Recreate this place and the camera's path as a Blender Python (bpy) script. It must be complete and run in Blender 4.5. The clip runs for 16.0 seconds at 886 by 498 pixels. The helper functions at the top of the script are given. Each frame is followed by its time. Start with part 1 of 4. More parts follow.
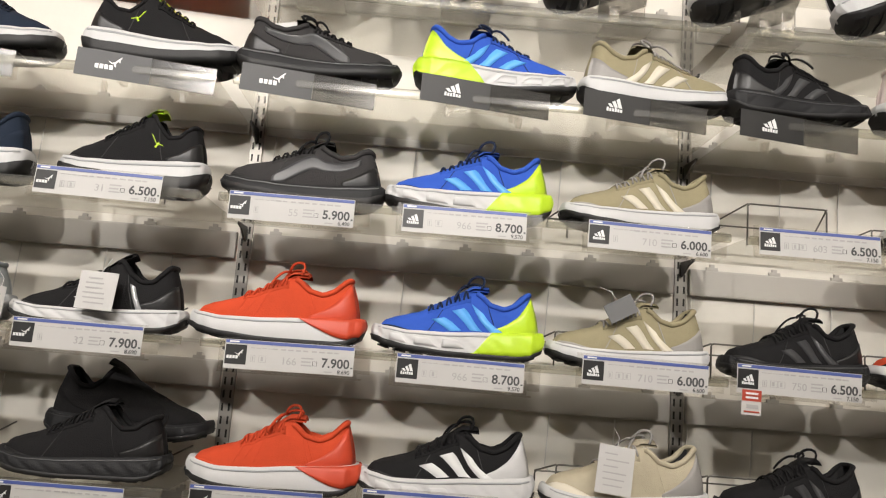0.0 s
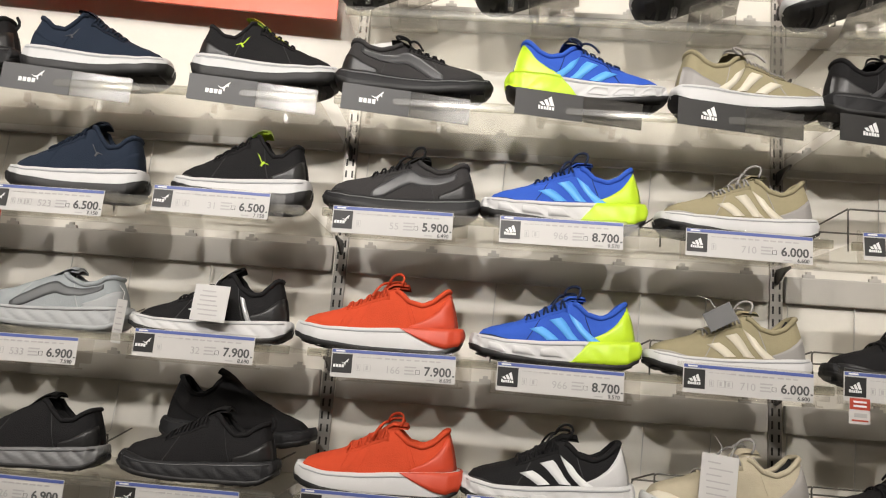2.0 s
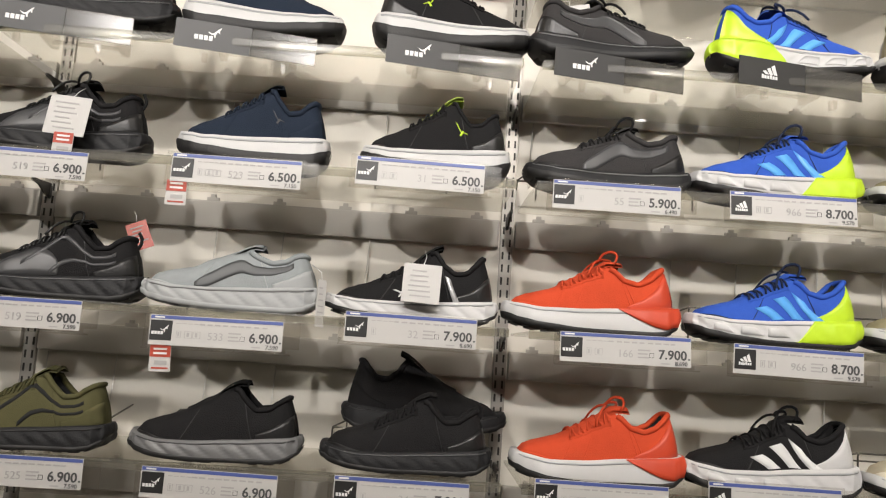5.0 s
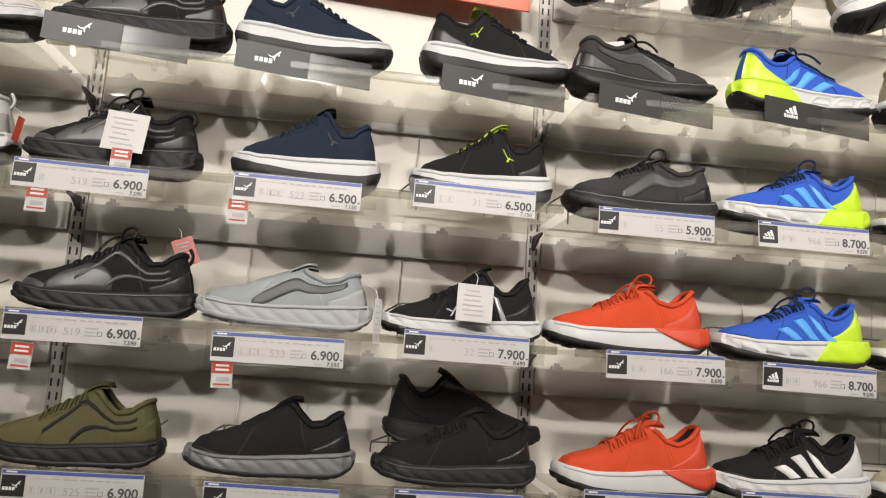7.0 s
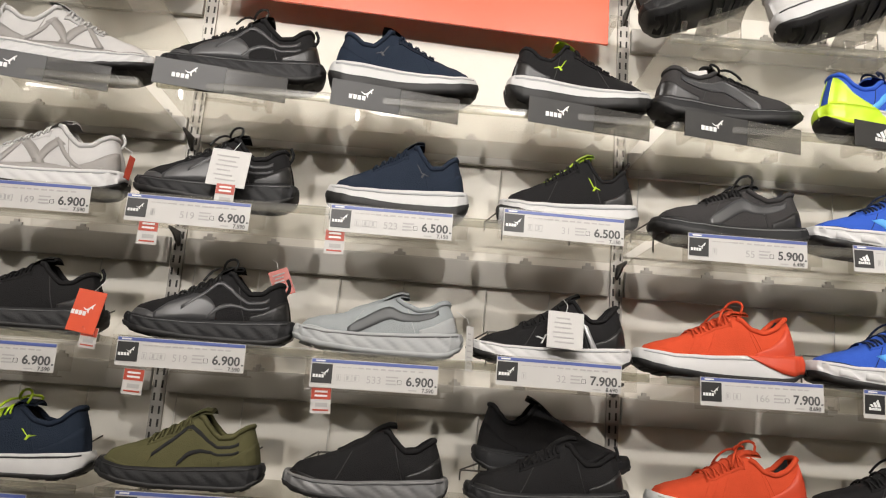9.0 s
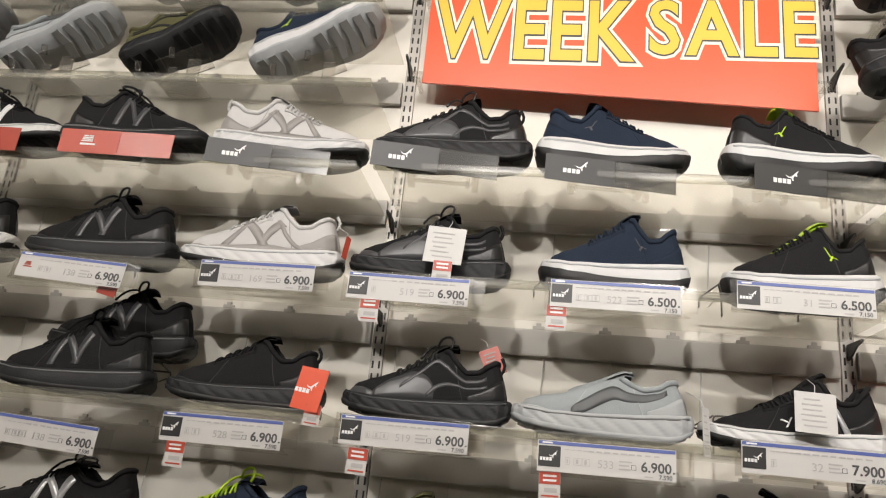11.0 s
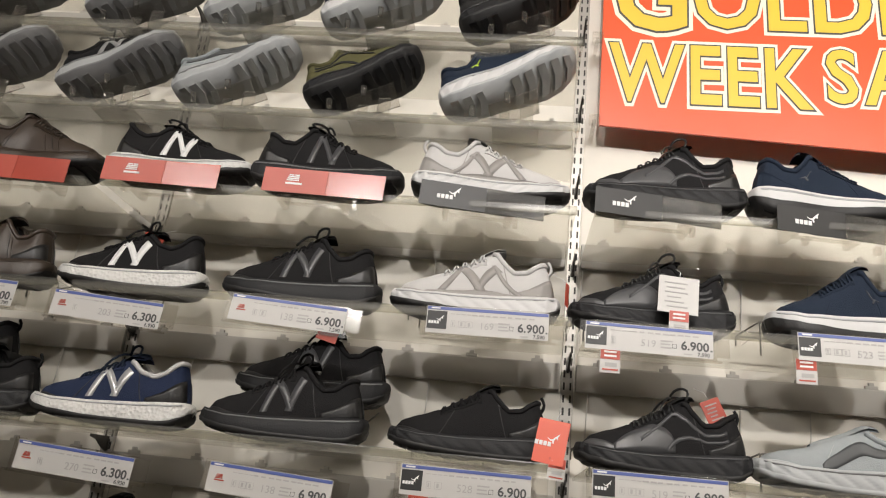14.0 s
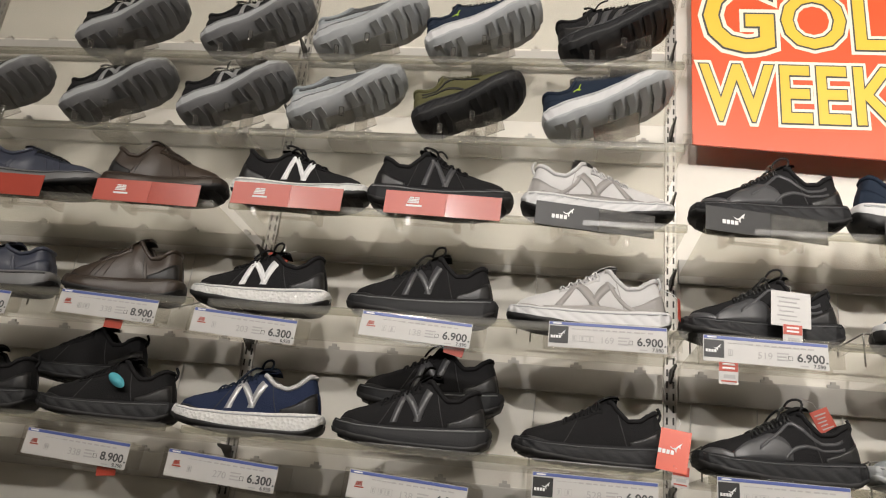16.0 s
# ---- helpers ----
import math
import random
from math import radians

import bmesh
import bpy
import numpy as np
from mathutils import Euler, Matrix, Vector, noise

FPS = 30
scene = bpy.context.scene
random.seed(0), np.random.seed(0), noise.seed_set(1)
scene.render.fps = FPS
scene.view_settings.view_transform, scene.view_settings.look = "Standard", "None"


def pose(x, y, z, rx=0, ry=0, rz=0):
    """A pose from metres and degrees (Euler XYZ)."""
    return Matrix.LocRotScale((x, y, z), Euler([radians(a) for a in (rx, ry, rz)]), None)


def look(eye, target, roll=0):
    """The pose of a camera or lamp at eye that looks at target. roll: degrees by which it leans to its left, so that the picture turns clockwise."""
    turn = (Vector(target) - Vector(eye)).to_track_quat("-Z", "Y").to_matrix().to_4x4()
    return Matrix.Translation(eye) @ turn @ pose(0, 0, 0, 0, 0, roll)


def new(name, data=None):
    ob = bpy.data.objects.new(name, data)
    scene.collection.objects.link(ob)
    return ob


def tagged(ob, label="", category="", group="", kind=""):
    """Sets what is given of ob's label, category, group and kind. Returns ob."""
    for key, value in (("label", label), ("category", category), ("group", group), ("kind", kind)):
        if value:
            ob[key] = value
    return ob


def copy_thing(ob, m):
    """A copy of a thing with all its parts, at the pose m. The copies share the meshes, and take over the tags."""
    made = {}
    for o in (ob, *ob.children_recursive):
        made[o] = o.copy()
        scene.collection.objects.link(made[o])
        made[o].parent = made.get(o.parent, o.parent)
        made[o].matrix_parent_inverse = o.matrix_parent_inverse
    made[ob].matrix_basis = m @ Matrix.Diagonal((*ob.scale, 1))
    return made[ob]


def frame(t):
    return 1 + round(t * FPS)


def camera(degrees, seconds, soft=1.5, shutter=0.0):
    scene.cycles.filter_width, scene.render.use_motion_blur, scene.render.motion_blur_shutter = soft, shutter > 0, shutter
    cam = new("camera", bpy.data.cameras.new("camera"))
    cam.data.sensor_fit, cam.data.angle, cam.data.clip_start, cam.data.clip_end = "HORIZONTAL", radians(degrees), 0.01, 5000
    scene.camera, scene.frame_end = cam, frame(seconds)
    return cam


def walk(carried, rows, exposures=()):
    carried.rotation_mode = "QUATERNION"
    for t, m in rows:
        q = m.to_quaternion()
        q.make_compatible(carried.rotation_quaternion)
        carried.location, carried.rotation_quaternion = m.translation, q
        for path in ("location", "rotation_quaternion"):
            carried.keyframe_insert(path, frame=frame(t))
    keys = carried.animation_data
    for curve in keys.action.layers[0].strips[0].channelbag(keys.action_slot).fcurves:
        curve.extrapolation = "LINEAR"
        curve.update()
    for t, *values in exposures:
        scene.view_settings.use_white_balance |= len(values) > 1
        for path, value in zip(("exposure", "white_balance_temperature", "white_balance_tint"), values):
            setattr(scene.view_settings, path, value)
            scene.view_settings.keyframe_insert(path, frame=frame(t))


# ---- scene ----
cam = camera(60.0, 16.0, soft=1.15)
PATH = [
    (0, (0.091, -0.043, 1.550), (0.138, 1.933, 1.855), 4.49),
    (0.5, (0.083, -0.054, 1.554), (0.101, 1.922, 1.858), 4.53),
    (1, (0.073, -0.078, 1.556), (0.035, 1.898, 1.864), 4.50),
    (1.5, (0.064, -0.086, 1.554), (-0.020, 1.887, 1.873), 4.28),
    (2, (0.034, -0.071, 1.539), (-0.084, 1.899, 1.863), 4.44),
    (2.5, (-0.034, -0.043, 1.526), (-0.159, 1.926, 1.853), 4.64),
    (3, (-0.135, -0.019, 1.526), (-0.262, 1.950, 1.852), 4.65),
    (3.5, (-0.228, -0.001, 1.532), (-0.347, 1.973, 1.834), 4.10),
    (4, (-0.297, -0.003, 1.534), (-0.405, 1.977, 1.797), 3.96),
    (4.2, (-0.320, -0.003, 1.534), (-0.404, 1.980, 1.782), 3.91),
    (6.3, (-0.562, -0.021, 1.534), (-0.376, 1.953, 1.791), 3.73),
    (6.5, (-0.581, -0.029, 1.532), (-0.378, 1.943, 1.796), 3.84),
    (7, (-0.618, -0.044, 1.528), (-0.411, 1.923, 1.822), 4.01),
    (7.5, (-0.642, -0.044, 1.527), (-0.450, 1.922, 1.837), 4.11),
    (8, (-0.659, -0.047, 1.526), (-0.494, 1.921, 1.840), 4.13),
    (8.2, (-0.664, -0.049, 1.523), (-0.513, 1.919, 1.844), 4.14),
    (10.3, (-0.727, -0.079, 1.472), (-0.925, 1.845, 1.980), 5.05),
    (10.5, (-0.749, -0.067, 1.468), (-0.986, 1.848, 1.994), 5.32),
    (11, (-0.833, -0.024, 1.467), (-1.113, 1.865, 2.062), 5.77),
    (11.5, (-0.913, -0.006, 1.466), (-1.200, 1.863, 2.115), 6.43),
    (12, (-0.992, 0.007, 1.464), (-1.287, 1.862, 2.151), 6.82),
    (12.5, (-1.032, 0.027, 1.465), (-1.307, 1.886, 2.150), 6.78),
    (13, (-1.068, 0.030, 1.469), (-1.301, 1.904, 2.129), 6.61),
    (13.5, (-1.154, -0.003, 1.472), (-1.362, 1.880, 2.114), 6.37),
    (14, (-1.273, -0.058, 1.470), (-1.484, 1.819, 2.130), 6.07),
    (14.5, (-1.354, -0.105, 1.464), (-1.563, 1.768, 2.134), 6.12),
    (15, (-1.398, -0.131, 1.459), (-1.631, 1.736, 2.136), 6.17),
    (15.5, (-1.418, -0.143, 1.451), (-1.669, 1.722, 2.128), 6.20),
    (16, (-1.433, -0.148, 1.446), (-1.710, 1.715, 2.120), 6.21),
]
walk(cam, [(t, look(eye, target, roll)) for t, eye, target, roll in PATH])

# ---------------------------------------------------------------- world, lamps
world = bpy.data.worlds.new("shop_air")
scene.world = world
world.use_nodes = True
world.node_tree.nodes["Background"].inputs[0].default_value = (1.0, 0.93, 0.84, 1)
world.node_tree.nodes["Background"].inputs[1].default_value = 0.035
scene.view_settings.exposure = 0.0
WALL = 1.5            # front face of the back wall
# x, y, z, watts, sideways aim, aim height, cone
SPOTS = [(-3.2, -1.8, 3.12, 85.0, 0.3, 2.4, 62), (-2.2, -1.8, 3.12, 112.0, 0.3, 2.4, 62), (-1.2, -1.8, 3.12, 203.0, 0.3, 2.4, 62),
         (-0.2, -1.8, 3.12, 210.0, 0.3, 2.4, 62), (0.8, -1.8, 3.12, 175.0, 0.3, 2.4, 62), (-1.0, -0.62, 3.05, 26.0, 0.25, 2.15, 88), (0.0, -0.62, 3.05, 26.0, 0.25, 2.15, 88)]
for sx, sy, sz, sw, ax, az, cone in SPOTS:
    ld = bpy.data.lights.new("spot_lamp", "SPOT")
    ld.energy, ld.color, ld.shadow_soft_size = sw, (1.0, 0.952, 0.915), 0.035
    ld.spot_size, ld.spot_blend = radians(cone), 1.0
    lo = new("spot_lamp", ld)
    lo.matrix_world = look((sx, sy + 0.06, sz - 0.05), (sx + ax, 1.4, az))
# soft fill lights added under the ceiling, out of view
FILL_PANELS = [(-2.9, -0.9), (-1.3, -0.9), (0.3, -0.9), (1.9, -0.9)]
for sx, sy in FILL_PANELS:
    ld = bpy.data.lights.new("fill_lamp", "AREA")
    ld.shape, ld.size, ld.size_y, ld.energy, ld.color = "RECTANGLE", 1.2, 0.4, 7.0, (1.0, 0.96, 0.90)
    lo = new("fill_lamp", ld)
    lo.matrix_world = look((sx, sy, 3.19), (sx, sy + 0.25, 0))


# ---------------------------------------------------------------- materials
def mat(name, col, rough=0.6, metal=0.0, var=0.12, scale=60.0, bump=0.0, bscale=400.0, weave=False, coat=0.0, spec=0.5, patch=0.0, sheen=0.0):
    m = bpy.data.materials.new(name)
    m.use_nodes = True
    nt = m.node_tree
    b = nt.nodes["Principled BSDF"]
    b.inputs["Roughness"].default_value = rough
    b.inputs["Metallic"].default_value = metal
    b.inputs["Coat Weight"].default_value = coat
    b.inputs["Specular IOR Level"].default_value = spec
    b.inputs["Sheen Weight"].default_value = sheen
    tc = nt.nodes.new("ShaderNodeTexCoord")
    n1 = nt.nodes.new("ShaderNodeTexNoise")
    n1.inputs["Scale"].default_value, n1.inputs["Detail"].default_value = scale, 6
    n2 = nt.nodes.new("ShaderNodeTexNoise")
    n2.inputs["Scale"].default_value, n2.inputs["Detail"].default_value = scale / 9, 4
    for n in (n1, n2):
        nt.links.new(tc.outputs["Object"], n.inputs["Vector"])
    mix = nt.nodes.new("ShaderNodeMix")
    mix.data_type = "RGBA"
    mix.inputs[6].default_value = (*[c * (1 - var) for c in col], 1)
    mix.inputs[7].default_value = (*[min(1, c * (1 + var)) for c in col], 1)
    add = nt.nodes.new("ShaderNodeMath")
    add.operation = "MULTIPLY_ADD"
    add.inputs[1].default_value = 0.5
    half = nt.nodes.new("ShaderNodeMath")
    half.operation = "MULTIPLY"
    half.inputs[1].default_value = 0.5
    nt.links.new(n2.outputs[0], half.inputs[0])
    nt.links.new(n1.outputs[0], add.inputs[0])
    nt.links.new(half.outputs[0], add.inputs[2])
    nt.links.new(add.outputs[0], mix.inputs[0])
    nt.links.new(mix.outputs[2], b.inputs["Base Color"])
    if patch:
        r = nt.nodes.new("ShaderNodeMapRange")
        r.inputs[3].default_value, r.inputs[4].default_value = max(0.05, rough - patch), min(1, rough + patch)
        nt.links.new(n2.outputs[0], r.inputs[0])
        nt.links.new(r.outputs[0], b.inputs["Roughness"])
    if bump:
        bp = nt.nodes.new("ShaderNodeBump")
        bp.inputs["Strength"].default_value, bp.inputs["Distance"].default_value = bump, 0.002
        if weave:
            w1 = nt.nodes.new("ShaderNodeTexVoronoi")
            w1.inputs["Scale"].default_value = bscale
            nt.links.new(tc.outputs["Object"], w1.inputs["Vector"])
            nt.links.new(w1.outputs["Distance"], bp.inputs["Height"])
        else:
            w1 = nt.nodes.new("ShaderNodeTexNoise")
            w1.inputs["Scale"].default_value, w1.inputs["Detail"].default_value = bscale, 3
            nt.links.new(tc.outputs["Object"], w1.inputs["Vector"])
            nt.links.new(w1.outputs[0], bp.inputs["Height"])
        nt.links.new(bp.outputs[0], b.inputs["Normal"])
    return m


def clear_mat(name, tint, gloss=0.12, rough=0.05, haze=0.0, frost=0.0):
    """Thin clear plastic: see-through with a gloss, a little haze, and light passed on from the other side."""
    m = bpy.data.materials.new(name)
    m.use_nodes = True
    nt = m.node_tree
    nt.nodes.remove(nt.nodes["Principled BSDF"])
    out = nt.nodes["Material Output"]
    tr, gl, df = (nt.nodes.new("ShaderNodeBsdf" + k) for k in ("Transparent", "Glossy", "Diffuse"))
    tr.inputs[0].default_value = (*tint, 1)
    gl.inputs["Roughness"].default_value = rough
    df.inputs[0].default_value = (0.6, 0.58, 0.54, 1)
    fr = nt.nodes.new("ShaderNodeFresnel")
    fr.inputs[0].default_value = 1.45
    mul = nt.nodes.new("ShaderNodeMath")
    mul.operation = "MULTIPLY_ADD"
    mul.inputs[1].default_value, mul.inputs[2].default_value = gloss, 0.01
    nt.links.new(fr.outputs[0], mul.inputs[0])
    m1, m2 = nt.nodes.new("ShaderNodeMixShader"), nt.nodes.new("ShaderNodeMixShader")
    m1.inputs[0].default_value = haze
    if frost:
        tl, m0 = nt.nodes.new("ShaderNodeBsdfTranslucent"), nt.nodes.new("ShaderNodeMixShader")
        tl.inputs[0].default_value = (0.85, 0.83, 0.76, 1)
        m0.inputs[0].default_value = frost
        nt.links.new(tr.outputs[0], m0.inputs[1])
        nt.links.new(tl.outputs[0], m0.inputs[2])
        nt.links.new(m0.outputs[0], m1.inputs[1])
    else:
        nt.links.new(tr.outputs[0], m1.inputs[1])
    nt.links.new(df.outputs[0], m1.inputs[2])
    nt.links.new(mul.outputs[0], m2.inputs[0])
    nt.links.new(m1.outputs[0], m2.inputs[1])
    nt.links.new(gl.outputs[0], m2.inputs[2])
    nt.links.new(m2.outputs[0], out.inputs[0])
    return m


def fabric(name, col, bump=0.35, var=0.16):
    return mat(name, col, 0.85, var=var, scale=90, bump=bump, bscale=520, weave=True, spec=0.2)


M = {}
M["wall"] = mat("wall_paint", (0.68, 0.645, 0.57), 0.65, var=0.09, scale=34, bump=0.14, bscale=90, patch=0.12)
M["rail"] = mat("rail_steel", (0.42, 0.397, 0.355), 0.5, var=0.07, scale=30, bump=0.05, bscale=300, patch=0.1)
M["steel"] = mat("post_steel", (0.33, 0.31, 0.28), 0.42, metal=0.5, var=0.1, scale=50)
M["slot"] = mat("slot_shade", (0.02, 0.018, 0.016), 0.8, var=0.05)
M["bracket"] = mat("bracket_dark", (0.05, 0.045, 0.04), 0.45, metal=0.4)
M["wire"] = mat("wire_steel", (0.16, 0.15, 0.13), 0.35, metal=0.8)
M["bright_wire"] = mat("zinc_wire", (0.55, 0.53, 0.49), 0.4, metal=0.3)
# floor and store walls are never in view: dark so little light bounces
M["floor"] = mat("unseen_floor", (0.10, 0.09, 0.08), 0.45, var=0.1, scale=8)
M["ceil"] = mat("ceiling_paint", (0.7, 0.68, 0.64), 0.8, var=0.04, scale=10)
M["store"] = mat("unseen_wall", (0.16, 0.15, 0.14), 0.8, var=0.08, scale=5)
M["acry"] = clear_mat("clear_shelf", (0.96, 0.955, 0.93), 0.10, 0.10, 0.01, 0.10)
M["clear"] = clear_mat("clear_holder", (0.93, 0.92, 0.90), 0.22, 0.15, 0.012)
M["smoke"] = clear_mat("clear_insert", (0.44, 0.435, 0.42), 0.16, 0.2, 0.05)
M["edge"] = clear_mat("shelf_edge", (0.76, 0.75, 0.69), 0.2, 0.25, 0.06)
M["paper"] = mat("tag_paper", (0.48, 0.468, 0.449), 0.5, var=0.03, scale=40)
M["grey_print"] = mat("grey_print", (0.36, 0.35, 0.34), 0.6, var=0.05)
M["ink"] = mat("ink", (0.06, 0.06, 0.06), 0.6, var=0.05)
M["bluestrip"] = mat("blue_print", (0.07, 0.10, 0.30), 0.45, var=0.05)
M["orangecard"] = mat("orange_red_card", (0.60, 0.07, 0.022), 0.4, var=0.05)
M["redfilm"] = mat("red_film", (0.36, 0.06, 0.04), 0.22, var=0.08)
M["stand"] = clear_mat("clear_stand", (0.90, 0.89, 0.87), 0.75, 0.07, 0.03)
M["redcard"] = mat("red_card", (0.40, 0.055, 0.03), 0.4, var=0.05)
M["darkplate"] = mat("dark_plate", (0.020, 0.0195, 0.019), 0.45, var=0.06, spec=0.4)
M["white"] = mat("white_print", (0.7, 0.7, 0.69), 0.5, var=0.02)
M["poster"] = mat("poster_red", (0.66, 0.088, 0.022), 0.35, var=0.05, scale=6)
M["yellow"] = mat("poster_yellow", (0.70, 0.47, 0.04), 0.4, var=0.03)
M["cream"] = mat("poster_cream", (0.85, 0.76, 0.6), 0.45, var=0.03)
M["black"] = fabric("black_knit", (0.011, 0.0105, 0.011))
M["black2"] = mat("black_leather", (0.012, 0.0115, 0.0115), 0.42, var=0.15, bump=0.2, bscale=260, patch=0.1)
M["blackfoam"] = mat("black_foam", (0.013, 0.013, 0.014), 0.62, var=0.2, bump=0.2, bscale=420, spec=0.3, patch=0.12)
M["darkgrey"] = fabric("dark_grey_knit", (0.036, 0.034, 0.034))
M["greyprint"] = mat("grey_overlay", (0.055, 0.055, 0.057), 0.4, var=0.08)
M["midgrey"] = mat("mid_grey_overlay", (0.14, 0.14, 0.14), 0.45, var=0.08)
M["navy"] = fabric("navy_knit", (0.014, 0.021, 0.036))
M["navy2"] = fabric("blue_navy_suede", (0.016, 0.024, 0.055))
M["blue"] = fabric("bright_blue_mesh", (0.03, 0.088, 0.42), 0.25)
M["skyblue"] = mat("sky_blue_overlay", (0.10, 0.36, 0.78), 0.4, var=0.05)
M["lime"] = mat("lime_plastic", (0.46, 0.66, 0.025), 0.4, var=0.05, bump=0.05)
M["red"] = fabric("orange_red_mesh", (0.52, 0.062, 0.022), 0.25)
M["redfoam"] = mat("orange_red_foam", (0.52, 0.055, 0.02), 0.5, var=0.06)
M["olive"] = fabric("khaki_mesh", (0.27, 0.235, 0.145), 0.25)
M["olivedark"] = fabric("olive_green_knit", (0.085, 0.08, 0.036), 0.3)
M["beige"] = fabric("beige_mesh", (0.42, 0.37, 0.27), 0.25)
M["cream2"] = mat("cream_overlay", (0.62, 0.57, 0.46), 0.5, var=0.05)
M["brown"] = mat("brown_leather", (0.036, 0.024, 0.016), 0.45, var=0.18, bump=0.2, bscale=260, patch=0.1)
M["bluegrey"] = mat("dark_blue_leather", (0.035, 0.04, 0.06), 0.4, var=0.12, bump=0.15, bscale=260)
M["grey"] = fabric("light_grey_knit", (0.27, 0.29, 0.295), 0.25)
M["greysole"] = mat("light_grey_foam", (0.33, 0.34, 0.34), 0.6, var=0.06, bump=0.06)
M["whitemesh"] = fabric("white_mesh", (0.48, 0.47, 0.46), 0.2, 0.07)
M["whitefoam"] = mat("white_foam", (0.52, 0.515, 0.51), 0.55, var=0.05, bump=0.08, bscale=500)
M["lattice"] = mat("lattice_foam", (0.60, 0.59, 0.57), 0.6, var=0.1, scale=70, bump=1.0, bscale=150, weave=True)
M["strip"] = mat("dark_strip", (0.065, 0.068, 0.07), 0.5, var=0.1)
M["taupe"] = mat("taupe_overlay", (0.27, 0.255, 0.24), 0.55, var=0.08)
M["pink"] = fabric("pale_pink_mesh", (0.62, 0.52, 0.50), 0.2)
M["rubber"] = mat("black_rubber", (0.012, 0.0115, 0.0115), 0.6, var=0.15, bump=0.2, bscale=300)
M["lining"] = mat("dark_lining", (0.012, 0.012, 0.012), 0.9, var=0.15, scale=120)
M["silver"] = mat("silver_overlay", (0.40, 0.40, 0.40), 0.3, var=0.06, metal=0.3)
M["teal"] = mat("teal_sticker", (0.10, 0.42, 0.50), 0.35, var=0.06)
glow = bpy.data.materials.new("lamp_glow")
glow.use_nodes = True
glow.node_tree.nodes["Principled BSDF"].inputs["Emission Color"].default_value = (1, 0.9, 0.77, 1)
glow.node_tree.nodes["Principled BSDF"].inputs["Emission Strength"].default_value = 12
M["glow"] = glow


# ---------------------------------------------------------------- mesh helpers
def mesh_of(name, verts, faces, material, smooth=True):
    me = bpy.data.meshes.new(name)
    me.from_pydata([tuple(v) for v in verts], [], faces)
    if isinstance(material, str):
        material = M[material]
    me.materials.append(material)
    me.polygons.foreach_set("use_smooth", [smooth] * len(me.polygons))
    me.update()
    return me


def piece(name, me, parent=None, at=None, label=""):
    ob = new(name, me)
    if parent:
        ob.parent = parent
    if at is not None:
        ob.matrix_basis = at
    return tagged(ob, label)


def box_data(x0, x1, y0, y1, z0, z1, bev=0.0):
    bm = bmesh.new()
    bmesh.ops.create_cube(bm, size=1, matrix=Matrix.Translation(((x0 + x1) / 2, (y0 + y1) / 2, (z0 + z1) / 2)) @ Matrix.Diagonal((x1 - x0, y1 - y0, z1 - z0, 1)))
    if bev:
        bmesh.ops.bevel(bm, geom=bm.edges[:], offset=bev, segments=2, profile=0.7, affect="EDGES")
    bm.verts.index_update()
    v, f = [tuple(p.co) for p in bm.verts], [[p.index for p in q.verts] for q in bm.faces]
    bm.free()
    return v, f


def join(*chunks):
    vs, fs = [], []
    for v, f in chunks:
        o = len(vs)
        vs += list(v)
        fs += [[i + o for i in q] for q in f]
    return vs, fs


def box(name, x0, x1, y0, y1, z0, z1, material, parent=None, bev=0.0, label=""):
    return piece(name, mesh_of(name, *box_data(x0, x1, y0, y1, z0, z1, bev), material, False), parent, None, label)


def tube_data(pts, r, n=6, closed=False):
    """A round rod along a line of points."""
    pts = [Vector(p) for p in pts]
    vs, fs = [], []
    k = len(pts)
    for i, p in enumerate(pts):
        a = pts[i - 1] if (i > 0 or closed) else p
        b = pts[(i + 1) % k] if (i < k - 1 or closed) else p
        d = (b - a).normalized()
        u = d.cross(Vector((0.13, 0.31, 0.94)))
        if u.length < 0.05:
            u = d.cross(Vector((1, 0, 0)))
        u.normalize()
        w = d.cross(u)
        for j in range(n):
            t = 2 * math.pi * j / n
            vs.append(p + (u * math.cos(t) + w * math.sin(t)) * r)
    for i in range(k if closed else k - 1):
        for j in range(n):
            a, b = i * n, ((i + 1) % k) * n
            fs.append([a + j, a + (j + 1) % n, b + (j + 1) % n, b + j])
    if not closed:
        fs.append(list(range(n))[::-1])
        fs.append([(k - 1) * n + j for j in range(n)])
    return vs, fs


def rounded(pts, r, steps=4):
    """Round the corners of a line of points."""
    pts = [Vector(p) for p in pts]
    out = [pts[0]]
    for a, b, c in zip(pts, pts[1:], pts[2:]):
        p, q = b + (a - b).normalized() * min(r, (a - b).length / 2.1), b + (c - b).normalized() * min(r, (c - b).length / 2.1)
        for i in range(steps + 1):
            t = i / steps
            out.append(p * (1 - t) ** 2 + b * 2 * t * (1 - t) + q * t * t)
    return out + [pts[-1]]


def grid_faces(nu, nv, off=0, flip=False):
    fs = []
    for i in range(nu - 1):
        for j in range(nv - 1):
            q = [off + i * nv + j, off + (i + 1) * nv + j, off + (i + 1) * nv + j + 1, off + i * nv + j + 1]
            fs.append(q[::-1] if flip else q)
    return fs


def curve_at(table, u):
    """A smooth value from a short table of (u, value)."""
    if u <= table[0][0]:
        return table[0][1]
    for (a, va), (b, vb) in zip(table, table[1:]):
        if u <= b:
            t = (u - a) / (b - a)
            t = t * t * (3 - 2 * t) * 0.5 + t * 0.5
            return va + (vb - va) * t
    return table[-1][1]


